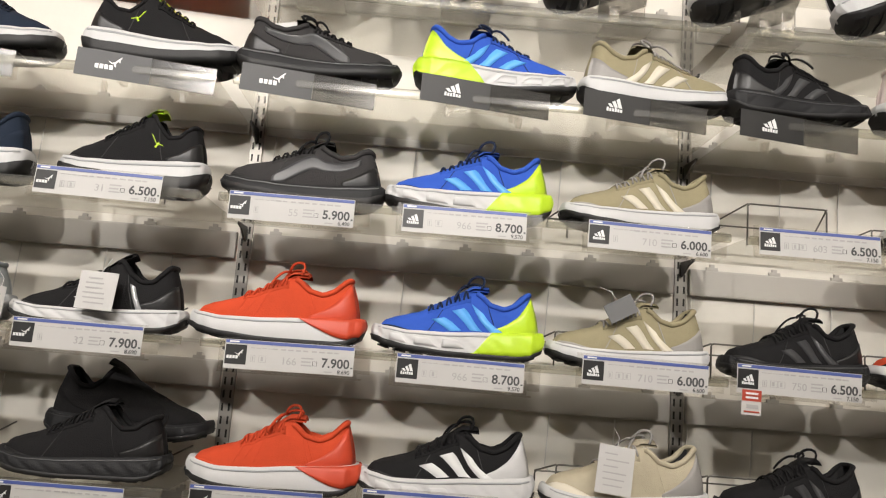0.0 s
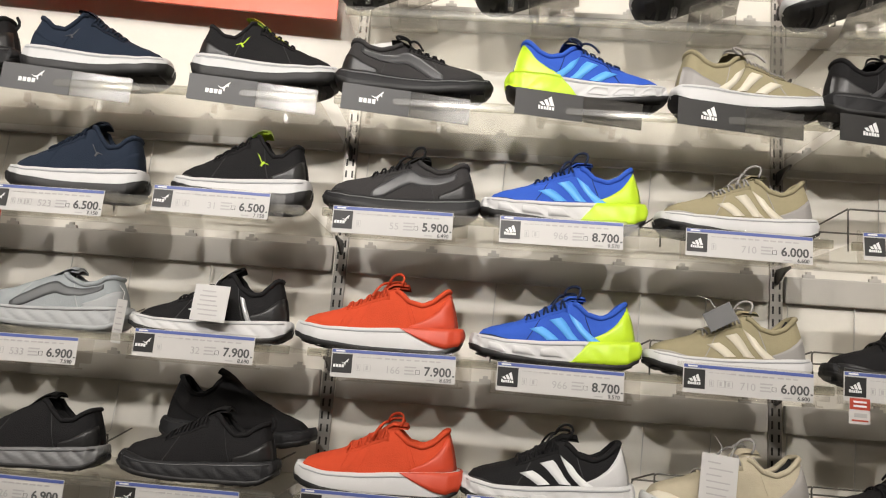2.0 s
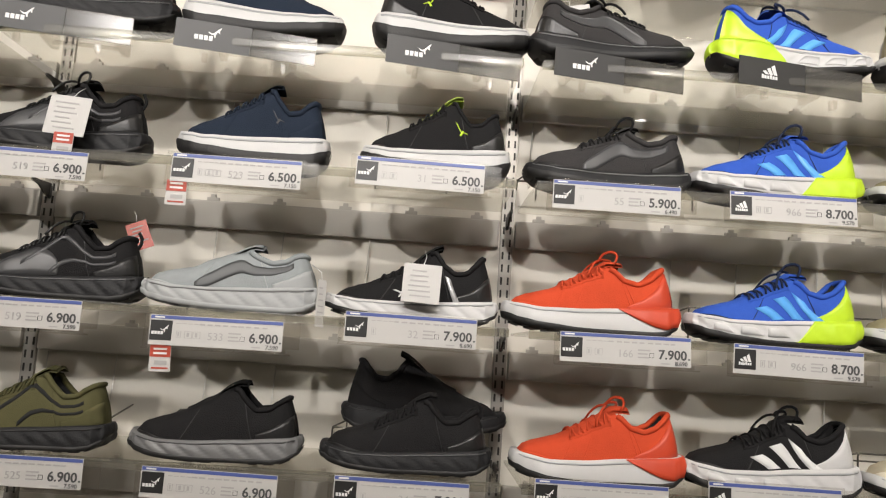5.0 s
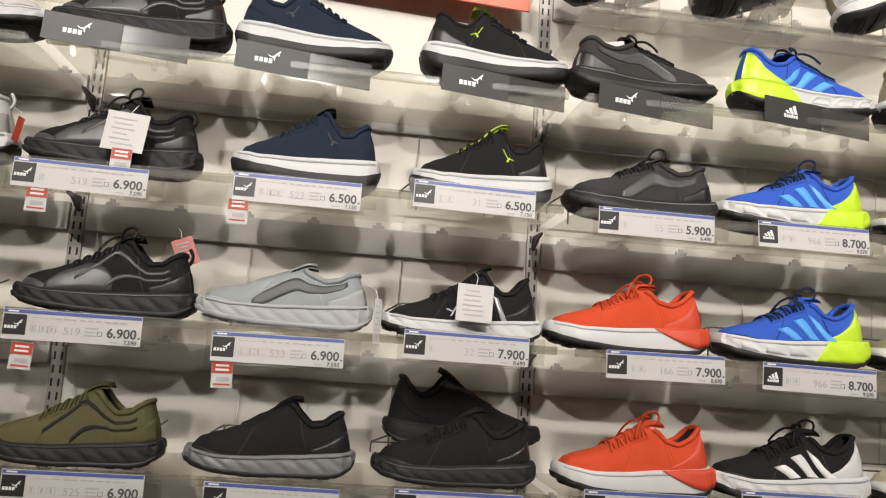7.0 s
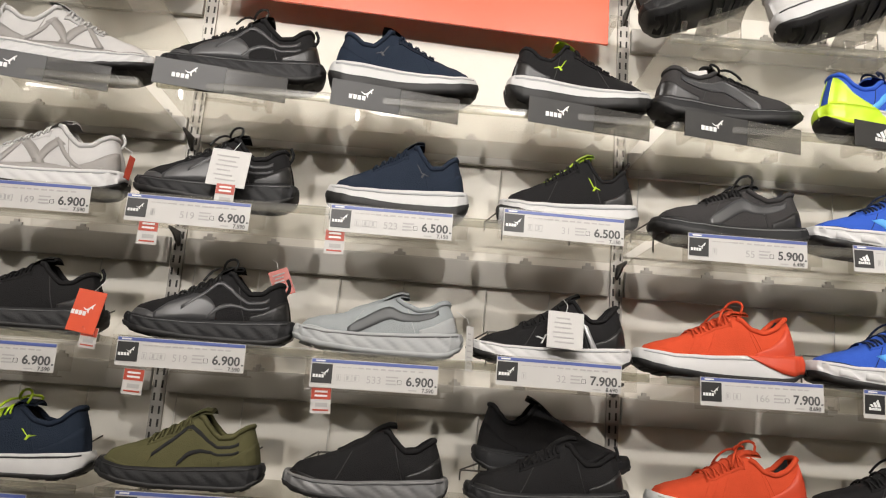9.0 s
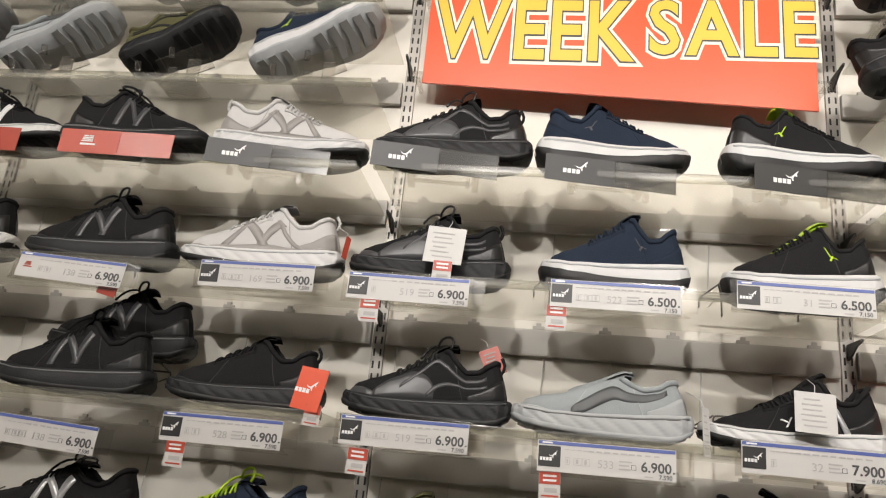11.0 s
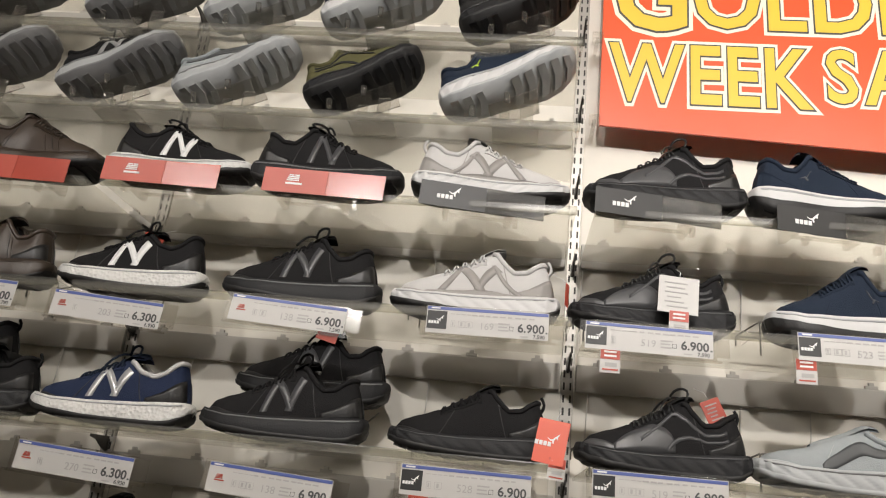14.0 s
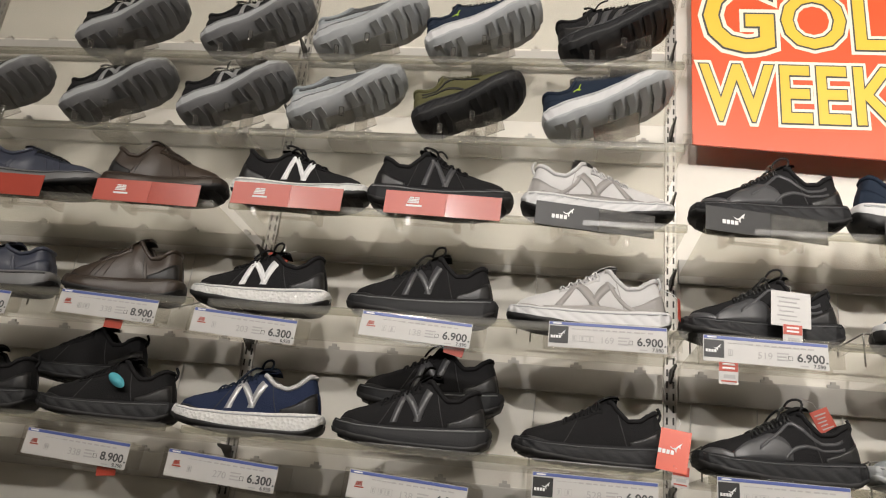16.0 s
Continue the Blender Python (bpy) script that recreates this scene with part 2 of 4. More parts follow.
def text_mesh(txt, size, material, extrude=0.0004, offset=0.0, align="LEFT", bold=0.0):
    cu = bpy.data.curves.new("lettering", "FONT")
    cu.body, cu.size, cu.extrude, cu.offset, cu.align_x = txt, size, extrude, offset + bold, align
    cu.resolution_u = 3
    ob = new("lettering", cu)
    dg = bpy.context.evaluated_depsgraph_get()
    me = bpy.data.meshes.new_from_object(ob.evaluated_get(dg))
    bpy.data.objects.remove(ob)
    bpy.data.curves.remove(cu)
    me.materials.clear()
    me.materials.append(M[material])
    return me


# ---------------------------------------------------------------- shoes
HW = [(0, 0.0), (0.008, 0.013), (0.03, 0.022), (0.08, 0.030), (0.2, 0.034), (0.42, 0.034), (0.6, 0.041), (0.74, 0.046), (0.86, 0.043), (0.94, 0.033), (0.98, 0.021), (0.995, 0.010), (1.0, 0.0)]
RIM = {"run": [(0, 0.113), (0.04, 0.111), (0.09, 0.102), (0.14, 0.091), (0.22, 0.083), (0.31, 0.088), (0.38, 0.104), (0.43, 0.111), (0.53, 0.099), (0.65, 0.081), (0.77, 0.067), (0.88, 0.059), (0.95, 0.052), (1, 0.037)],
       "flat": [(0, 0.091), (0.04, 0.093), (0.10, 0.090), (0.17, 0.080), (0.26, 0.076), (0.34, 0.083), (0.41, 0.094), (0.5, 0.088), (0.62, 0.076), (0.74, 0.062), (0.85, 0.057), (0.94, 0.050), (1, 0.036)],
       "sock": [(0, 0.120), (0.04, 0.119), (0.09, 0.106), (0.16, 0.089), (0.24, 0.087), (0.31, 0.100), (0.37, 0.124), (0.42, 0.118), (0.52, 0.099), (0.66, 0.077), (0.8, 0.060), (0.9, 0.051), (1, 0.030)],
       "low": [(0, 0.105), (0.04, 0.104), (0.10, 0.097), (0.17, 0.085), (0.26, 0.083), (0.32, 0.097), (0.38, 0.117), (0.44, 0.116), (0.56, 0.096), (0.70, 0.076), (0.84, 0.063), (0.94, 0.054), (1, 0.037)]}
SOLE_B = {"run": [(0, 0.024), (0.03, 0.012), (0.09, 0.003), (0.16, 0.0), (0.60, 0.0), (0.80, 0.004), (0.92, 0.010), (1, 0.020)],
          "flat": [(0, 0.012), (0.06, 0.003), (0.18, 0.0), (0.7, 0.0), (0.88, 0.006), (1, 0.018)]}
SOLE_T = {"thick": [(0, 0.048), (0.12, 0.045), (0.35, 0.041), (0.6, 0.036), (0.8, 0.035), (0.93, 0.040), (1, 0.044)],
          "mid": [(0, 0.042), (0.12, 0.039), (0.35, 0.034), (0.6, 0.030), (0.8, 0.030), (0.93, 0.035), (1, 0.040)],
          "thin": [(0, 0.036), (0.12, 0.031), (0.35, 0.026), (0.6, 0.023), (0.8, 0.025), (0.93, 0.031), (1, 0.037)]}
LEN = 0.285
NU = 44
US = [0.5 - 0.5 * math.cos(math.pi * i / (NU - 1)) for i in range(NU)]
NF = 150
UF = [0.5 - 0.5 * math.cos(math.pi * (0.25 * i / (NF - 1) + 0.75 * (0.02 + 0.96 * i / (NF - 1)))) if 0 < i < NF - 1 else i / (NF - 1) for i in range(NF)]


class Last:
    """The form of one kind of shoe: heel at x = 0, toe at x = LEN, sole on z = 0."""

    def __init__(self, cut="run", base="thick", bottom="run", ridge=0.0, nridge=11):
        self.rim, self.top, self.bot, self.ridge, self.nridge = RIM[cut], SOLE_T[base], SOLE_B[bottom], ridge, nridge

    def wall(self, u, s, side, off=0.0):
        """A point of the upper: u from heel to toe, s from the sole's edge up to the rim or the middle of the top."""
        hw, zt, zr = curve_at(HW, u), curve_at(self.top, u) - 0.004, curve_at(self.rim, u)
        c = min(1, max(0, (0.47 - u) / 0.10))
        c = c * c * (3 - 2 * c)
        th = s * math.pi / 2
        w0, z0 = hw * max(0, math.cos(th)) ** 0.62, zt + (zr - zt) * math.sin(th) ** 1.12
        belly = 1 + 0.10 * math.sin(math.pi * min(1, s * 1.15))
        rw = min(0.025, hw * 0.82)
        w1, z1 = (hw + (rw - hw) * s ** 1.35) * belly, zt + (zr - zt) * s
        w, z = w0 * (1 - c) + w1 * c, z0 * (1 - c) + z1 * c
        bend = 0.006 * math.sin(math.pi * min(1, max(0, (u - 0.25) / 0.75)))
        p = Vector((u * LEN + 0.020 * s ** 1.5 * (1 - u) ** 8, side * w + bend, z))
        if off:
            n = Vector((0, side, 0.0)) * math.cos(th * 0.8) + Vector((0, 0, 1)) * math.sin(th * 0.8)
            if u < 0.06:
                n += Vector((-1.0, 0, 0)) * (1 - u / 0.06)
            if u > 0.9:
                n += Vector((1.0, 0, 0)) * (u - 0.9) / 0.1
            p += n.normalized() * off
        return p

    def side(self, u, q, side, off=0.0):
        """A point of the midsole's side: q from the ground up to its edge."""
        hw = curve_at(HW, u)
        zb, zt = curve_at(self.bot, u), curve_at(self.top, u)
        flare = 0.006 + 0.003 * (1 - q)
        rd = 1.9 * self.ridge * (0.5 + 0.5 * math.sin(2 * math.pi * self.nridge * (u - 0.16 * q))) ** 7 * math.sin(math.pi * max(0, min(1, q * 1.2 - 0.05))) ** 0.5
        w = (hw + flare * min(1, hw / 0.02)) * (0.94 + 0.10 * math.sin(math.pi * (0.15 + 0.75 * q))) - rd + off
        ext = 0.007 * (u - 0.5) * 2 + (0.004 * math.sin(math.pi * q) + off) * (1 if u > 0.97 else -1 if u < 0.03 else 0)
        bend = 0.006 * math.sin(math.pi * min(1, max(0, (u - 0.25) / 0.75)))
        return Vector((u * LEN + ext, side * max(0, w) + bend, zb + (zt - zb) * q))


def loft_upper(f):
    vs, fs = [], []
    ns = 11
    for side in (-1, 1):
        off = len(vs)
        vs += [f.wall(u, j / (ns - 1), side) for u in US for j in range(ns)]
        fs += grid_faces(NU, ns, off, side > 0)
    return vs, fs


def loft_sole(f):
    vs, fs = [], []
    nq, us = 9, (UF if f.ridge else US)
    for side in (-1, 1):
        off = len(vs)
        for u in us:
            c = f.side(u, 0, side)
            vs.append(Vector((c.x, 0.004, c.z)))
            vs += [f.side(u, j / (nq - 1), side) for j in range(nq)]
            c = f.side(u, 1, side)
            vs.append(Vector((c.x, 0.004, c.z)))
        fs += grid_faces(len(us), nq + 2, off, side > 0)
    return vs, fs


def loft_tread(f, edge=0.14, lugs=9):
    """The rubber outsole up to a share of the sole's side, with cut lugs along its lower edge."""
    vs, fs = [], []
    for side in (-1, 1):
        off = len(vs)
        for u in US:
            top = edge + 0.14 * max(0, u - 0.5) / 0.5
            cut = 0.0012 if math.sin(2 * math.pi * lugs * u) > 0.6 else 0.0
            vs += [f.side(u, top * k, side, 0.0026 if k < 1 else 0.0014) for k in (1.0, 0.66, 0.33)]
            b = f.side(u, 0.0, side, 0.0026)
            vs += [b + Vector((0, -side * cut, -0.0025)), Vector((b.x, 0.004, b.z - 0.0035))]
        fs += grid_faces(NU, 5, off, side < 0)
    return vs, fs


def skin(f, lower, upper, u0, u1, side, off=0.0012, nu=14, nv=5, on="wall"):
    """A thin panel laid on the shoe between two lines s(u)."""
    vs = []
    for i in range(nu):
        u = u0 + (u1 - u0) * i / (nu - 1)
        a, b = lower(u), upper(u)
        for j in range(nv):
            s = a + (b - a) * j / (nv - 1)
            vs.append(f.wall(u, s, side, off) if on == "wall" else f.side(u, s, side, off))
    fs = grid_faces(nu, nv, 0, side > 0)
    rim = [i * nv for i in range(nu)] + [(nu - 1) * nv + j for j in range(1, nv)] + [i * nv + nv - 1 for i in range(nu - 2, -1, -1)] + [j for j in range(nv - 2, 0, -1)]
    k = len(vs)
    for r in rim:
        i, j = divmod(r, nv)
        u = u0 + (u1 - u0) * i / (nu - 1)
        a, b = lower(u), upper(u)
        s = a + (b - a) * j / (nv - 1)
        vs.append(f.wall(u, s, side, -0.0005) if on == "wall" else f.side(u, s, side, -0.0005))
    for i in range(len(rim)):
        j = (i + 1) % len(rim)
        fs.append([rim[i], rim[j], k + j, k + i])
    return vs, fs


def bar_skin(f, ua, sa, ub, sb, width, side, off=0.0016, n=6):
    """A slanting bar on the side of the shoe from (ua, sa) to (ub, sb), width along the shoe."""
    vs = []
    for i in range(n):
        t = i / (n - 1)
        u, s = ua + (ub - ua) * t, sa + (sb - sa) * t
        vs += [f.wall(u - width / 2, s, side, off * 0.3), f.wall(u - width / 2, s, side, off), f.wall(u + width / 2, s, side, off), f.wall(u + width / 2, s, side, off * 0.3)]
    return vs, grid_faces(n, 4, 0, side < 0)


def collar_line(f, s=1.0):
    us = [0.40 - 0.40 * i / 14 for i in range(15)]
    return [f.wall(max(0.004, u), s, -1) for u in us] + [f.wall(max(0.004, u), s, 1) for u in us[::-1]]


def laces_data(f, n=5, bow=True, u0=0.47, u1=0.68):
    chunks = []
    for i in range(n):
        u = u0 + (u1 - u0) * i / (n - 1)
        for d in (-0.014, 0.014):
            pts = [f.wall(u + d * (1 - 2 * k / 6), 0.62 + 0.38 * (1 - abs(1 - k / 3)), -1 if k < 3 else 1, 0.0035) for k in range(7)]
            chunks.append(tube_data(pts, 0.0019, 5))
    if bow:
        c = f.wall(u0 - 0.01, 1.0, -1, 0.008)
        for sg in (-1, 1):
            loop = [c + Vector((0.004 * math.sin(t * 2), sg * (0.004 + 0.018 * math.sin(t / 2)), 0.017 * math.sin(t) * (0.7 + 0.3 * sg) + 0.003)) + Vector((-0.026 * math.sin(t / 2), 0, 0)) for t in [math.pi * k / 8 * 1.1 for k in range(9)]]
            chunks.append(tube_data(loop, 0.0024, 6))
            hang = [c + Vector((0.006 * k, sg * (0.010 + 0.008 * k), 0.004 - 0.0035 * k * k * 0.5)) for k in range(5)]
            chunks.append(tube_data(hang, 0.0022, 6))
    return join(*chunks)


def shoe(label, upper, sole="whitefoam", tread="rubber", cut="run", base="thick", bottom="run", ridge=0.0, nridge=11, mark="", mark_mat="white", lace=None,
         rim_mat=None, heel=None, heel_sole=None, toe_cap=None, pull=False, bow=True, extra="", line_mat=None, counter=None, wedge="low", collar_mat=None, panel=None, windows=False, collar_r=0.0048, tongue_mat=None, edge=0.14):
    """One shoe with its parts, standing at the origin, heel at x = 0."""
    f = Last(cut, base, bottom, ridge, nridge)
    root = new("sneaker", None)
    root.empty_display_size = 0.05
    tagged(root, label, "shoe", "display shoes on the wall shelves")
    up = piece("upper", mesh_of("upper", *loft_upper(f), upper), root)
    mid = piece("midsole", mesh_of("midsole", *loft_sole(f), sole), root)
    out = piece("outsole", mesh_of("outsole", *loft_tread(f, edge), tread), root)
    rim_mat = rim_mat or upper
    piece("collar", mesh_of("collar", *tube_data(collar_line(f, 0.98), collar_r, 8), collar_mat or rim_mat), root)
    # lining and insole inside the opening
    us = [0.012 + 0.40 * i / 13 for i in range(14)]
    vs, fs = [], []
    for side in (-1, 1):
        o = len(vs)
        for u in us:
            a = f.wall(u, 1.0, side)
            for k in range(5):
                z = a.z + (0.046 - a.z) * k / 4
                vs.append(Vector((a.x + 0.003 * (1 if u < 0.05 else 0), a.y * (0.93 if k else 1.0), z)))
            vs.append(Vector((a.x, 0.002, 0.046)))
        fs += grid_faces(14, 6, o, side < 0)
    piece("lining", mesh_of("lining", vs, fs, "lining"), root)
    # tongue
    vs = []
    for i in range(10):
        u = 0.70 - 0.34 * i / 9
        c = f.wall(u, 1.0, -1)
        top = c.z + 0.0035 + (0.016 * max(0, (i - 5) / 4) ** 1.4)
        hw = 0.010 + 0.011 * i / 9
        for j in range(5):
            v = (j - 2) / 2
            vs.append(Vector((c.x - 0.003 * max(0, i - 6), 0.004 + hw * v, top - 0.006 * v * v)))
    k = len(vs)
    vs += [v + Vector((-0.002, 0, -0.005)) for v in vs]
    fs = grid_faces(10, 5) + grid_faces(10, 5, k, True) + [[45 + j, 46 + j, k + 46 + j, k + 45 + j] for j in range(4)]
    piece("tongue", mesh_of("tongue", vs, fs, tongue_mat or rim_mat), root)
    if lace:
        piece("laces", mesh_of("laces", *laces_data(f, bow=bow), lace), root)
    if pull:
        c = f.wall(0.004, 0.96, -1)
        loop = [c + Vector((-0.004 - 0.006 * math.sin(t), 0, -0.014 + 0.028 * t / math.pi)) for t in [math.pi * q / 7 for q in range(8)]]
        piece("pull_tab", mesh_of("pull_tab", *tube_data(loop, 0.0032, 5), rim_mat), root)
    if heel:
        for side in (-1, 1):
            piece("heel_counter", mesh_of("heel_counter", *skin(f, lambda u: 0.0, lambda u: 0.92 - 2.6 * u, 0.006, 0.30, side, 0.0016), heel), up)
    if heel_sole:
        for side in (-1, 1):
            if wedge == "low":
                piece("heel_wedge", mesh_of("heel_wedge", *skin(f, lambda u: 0.12, lambda u: 1.0 if u < 0.31 else max(0.13, (0.43 - u) / 0.12), 0.0, 0.43, side, 0.0022, 44, 6, "side"), heel_sole), mid)
            else:
                piece("heel_wedge", mesh_of("heel_wedge", *skin(f, lambda u: min(0.97, 0.10 + 0.88 * (u / 0.36) ** 1.6), lambda u: 1.0, 0.0, 0.36, side, 0.0030, 40, 5, "side"), heel_sole), mid)
    if toe_cap:
        for side in (-1, 1):
            piece("toe_cap", mesh_of("toe_cap", *skin(f, lambda u: 0.0, lambda u: max(0.02, 0.55 * (u - 0.72) / 0.27), 0.72, 0.99, side, 0.0012), toe_cap), up)
    for side in (-1, 1):
        if mark == "bars":
            for k in range(3):
                piece("side_bar", mesh_of("side_bar", *bar_skin(f, 0.27 + 0.128 * k, 0.08, 0.395 + 0.120 * k, 0.54 - 0.09 * k, 0.074, side), mark_mat), up)
        elif mark == "strip":
            piece("side_strip", mesh_of("side_strip", *skin(f, lambda u: 0.06 + 0.60 * max(0, (0.62 - u) / 0.5) ** 0.8, lambda u: 0.10 + 0.66 * max(0, (0.70 - u) / 0.42) ** 0.55 if u > 0.28 else 0.80, 0.12, 0.69, side, 0.0014, 22), mark_mat), up)
        elif mark == "line":
            piece("side_strip", mesh_of("side_strip", *skin(f, lambda u: 0.62 - 0.9 * max(0, u - 0.42) ** 1.2 * 2.2, lambda u: 0.70 - 0.9 * max(0, u - 0.42) ** 1.2 * 2.2, 0.12, 0.66, side, 0.0016, 20, 3), mark_mat), up)
            piece("side_strip", mesh_of("side_strip", *skin(f, lambda u: 0.40 - 1.4 * max(0, u - 0.30) ** 1.3 * 2.0, lambda u: 0.47 - 1.4 * max(0, u - 0.30) ** 1.3 * 2.0, 0.12, 0.50, side, 0.0016, 18, 3), mark_mat), up)
        elif mark == "zig":
            for ua, sa, ub, sb in (((0.60, 0.12, 0.54, 0.74), (0.555, 0.72, 0.44, 0.16), (0.45, 0.12, 0.385, 0.76)) if side > 0 else ((0.39, 0.12, 0.45, 0.74), (0.44, 0.72, 0.545, 0.16), (0.54, 0.12, 0.60, 0.74))):
                piece("side_mark", mesh_of("side_mark", *bar_skin(f, ua, sa, ub, sb, 0.044, side), mark_mat), up)
        elif mark == "weave":
            for ua, sa, ub, sb, w in ((0.70, 0.15, 0.58, 0.72, 0.05), (0.60, 0.70, 0.46, 0.12, 0.06), (0.48, 0.14, 0.36, 0.70, 0.05), (0.38, 0.66, 0.22, 0.10, 0.05)):
                piece("side_overlay", mesh_of("side_overlay", *bar_skin(f, ua, sa, ub, sb, w, side), mark_mat), up)
            piece("side_overlay", mesh_of("side_overlay", *skin(f, lambda u: 0.0, lambda u: 0.14, 0.08, 0.80, side, 0.001, 16, 3), mark_mat), up)
        elif mark == "small":
            for ua, sa, ub, sb, w in ((0.335, 0.40, 0.315, 0.56, 0.012), (0.325, 0.50, 0.365, 0.60, 0.014), (0.33, 0.50, 0.285, 0.57, 0.010)):
                piece("side_mark", mesh_of("side_mark", *bar_skin(f, ua, sa, ub, sb, w, side), mark_mat), up)
        elif mark == "strap":
            piece("strap", mesh_of("strap", *bar_skin(f, 0.23, 0.02, 0.29, 0.72, 0.035, side), mark_mat), up)
            for ua, sa, ub, sb, w in ((0.58, 0.14, 0.55, 0.30, 0.012), (0.57, 0.22, 0.61, 0.30, 0.014)):
                piece("side_mark", mesh_of("side_mark", *bar_skin(f, ua, sa, ub, sb, w, side), "white"), up)
        if extra == "seams":
            for ua, sa, ub, sb in ((0.62, 0.05, 0.52, 0.80), (0.74, 0.05, 0.66, 0.72), (0.24, 0.05, 0.30, 0.85)):
                piece("seam", mesh_of("seam", *bar_skin(f, ua, sa, ub, sb, 0.008, side, 0.0011), rim_mat), up)
    for side in (-1, 1):
        piece("sole_line", mesh_of("sole_line", *skin(f, lambda u: 0.80, lambda u: 0.88, 0.03, 0.97, side, 0.0009, 30, 2, "side"), line_mat or tread), mid)
        if not heel:
            piece("heel_counter", mesh_of("heel_counter", *skin(f, lambda u: 0.0, lambda u: 0.58 - 1.5 * u, 0.006, 0.25, side, 0.0011), counter or rim_mat), up)
        if not toe_cap:
            piece("toe_guard", mesh_of("toe_guard", *skin(f, lambda u: 0.0, lambda u: 0.04 + 0.30 * max(0, (u - 0.70) / 0.29) ** 1.5, 0.62, 0.99, side, 0.0010), counter or rim_mat), up)
        piece("quarter_seam", mesh_of("quarter_seam", *bar_skin(f, 0.27, 0.02, 0.33, 0.90, 0.006, side, 0.0010), counter or rim_mat), up)
        piece("quarter_seam", mesh_of("quarter_seam", *bar_skin(f, 0.70, 0.02, 0.60, 0.62, 0.006, side, 0.0010), counter or rim_mat), up)
    for k, (ua, ub) in enumerate(((0.05, 0.11), (0.14, 0.20), (0.24, 0.29), (0.50, 0.56), (0.60, 0.66), (0.70, 0.76), (0.80, 0.86), (0.90, 0.95))):
        a0, b0 = f.side(ua, 0, 1), f.side(ub, 0, 1)
        wa, wb = abs(a0.y) * 0.72, abs(b0.y) * 0.72
        za, zb = a0.z - 0.0036, b0.z - 0.0036
        vs = [(a0.x, -wa, za), (a0.x + 0.006, 0.004, za), (a0.x, wa + 0.006, za), (b0.x, wb + 0.006, zb), (b0.x + 0.006, 0.004, zb), (b0.x, -wb, zb)]
        vs = vs + [(x, y * 0.9, z - 0.0022) for x, y, z in vs]
        piece("tread_lug", mesh_of("tread_lug", vs, [[0, 1, 4, 5][::-1], [6, 7, 10, 11], [7, 8, 9, 10]] + [[i_, (i_ + 1) % 6, 6 + (i_ + 1) % 6, 6 + i_] for i_ in range(6)], "blackfoam" if tread == "rubber" else tread, False), out)
    for side in (-1, 1):
        if panel:
            piece("vamp_panel", mesh_of("vamp_panel", *skin(f, lambda u: 0.05, lambda u: 0.12 + 0.46 * math.sin(math.pi * min(1, max(0, (u - 0.44) / 0.40))) ** 0.7, 0.45, 0.82, side, 0.0013, 18), panel), up)
        if windows:
            for wa, wb in ((0.47, 0.60), (0.63, 0.76), (0.80, 0.90)):
                piece("sole_window", mesh_of("sole_window", *skin(f, lambda u, wa=wa: 0.30, lambda u, wa=wa, wb=wb: 0.34 + 0.34 * min(1, (u - wa) / (wb - wa) * 3), wa, wb, side, 0.0012, 8, 3, "side"), "whitefoam"), mid)
    # eyelet rows beside the laces
    if lace:
        for side in (-1, 1):
            piece("eyestay", mesh_of("eyestay", *skin(f, lambda u: 0.56, lambda u: 0.74, 0.44, 0.70, side, 0.0013, 10, 3), rim_mat), up)
    return root


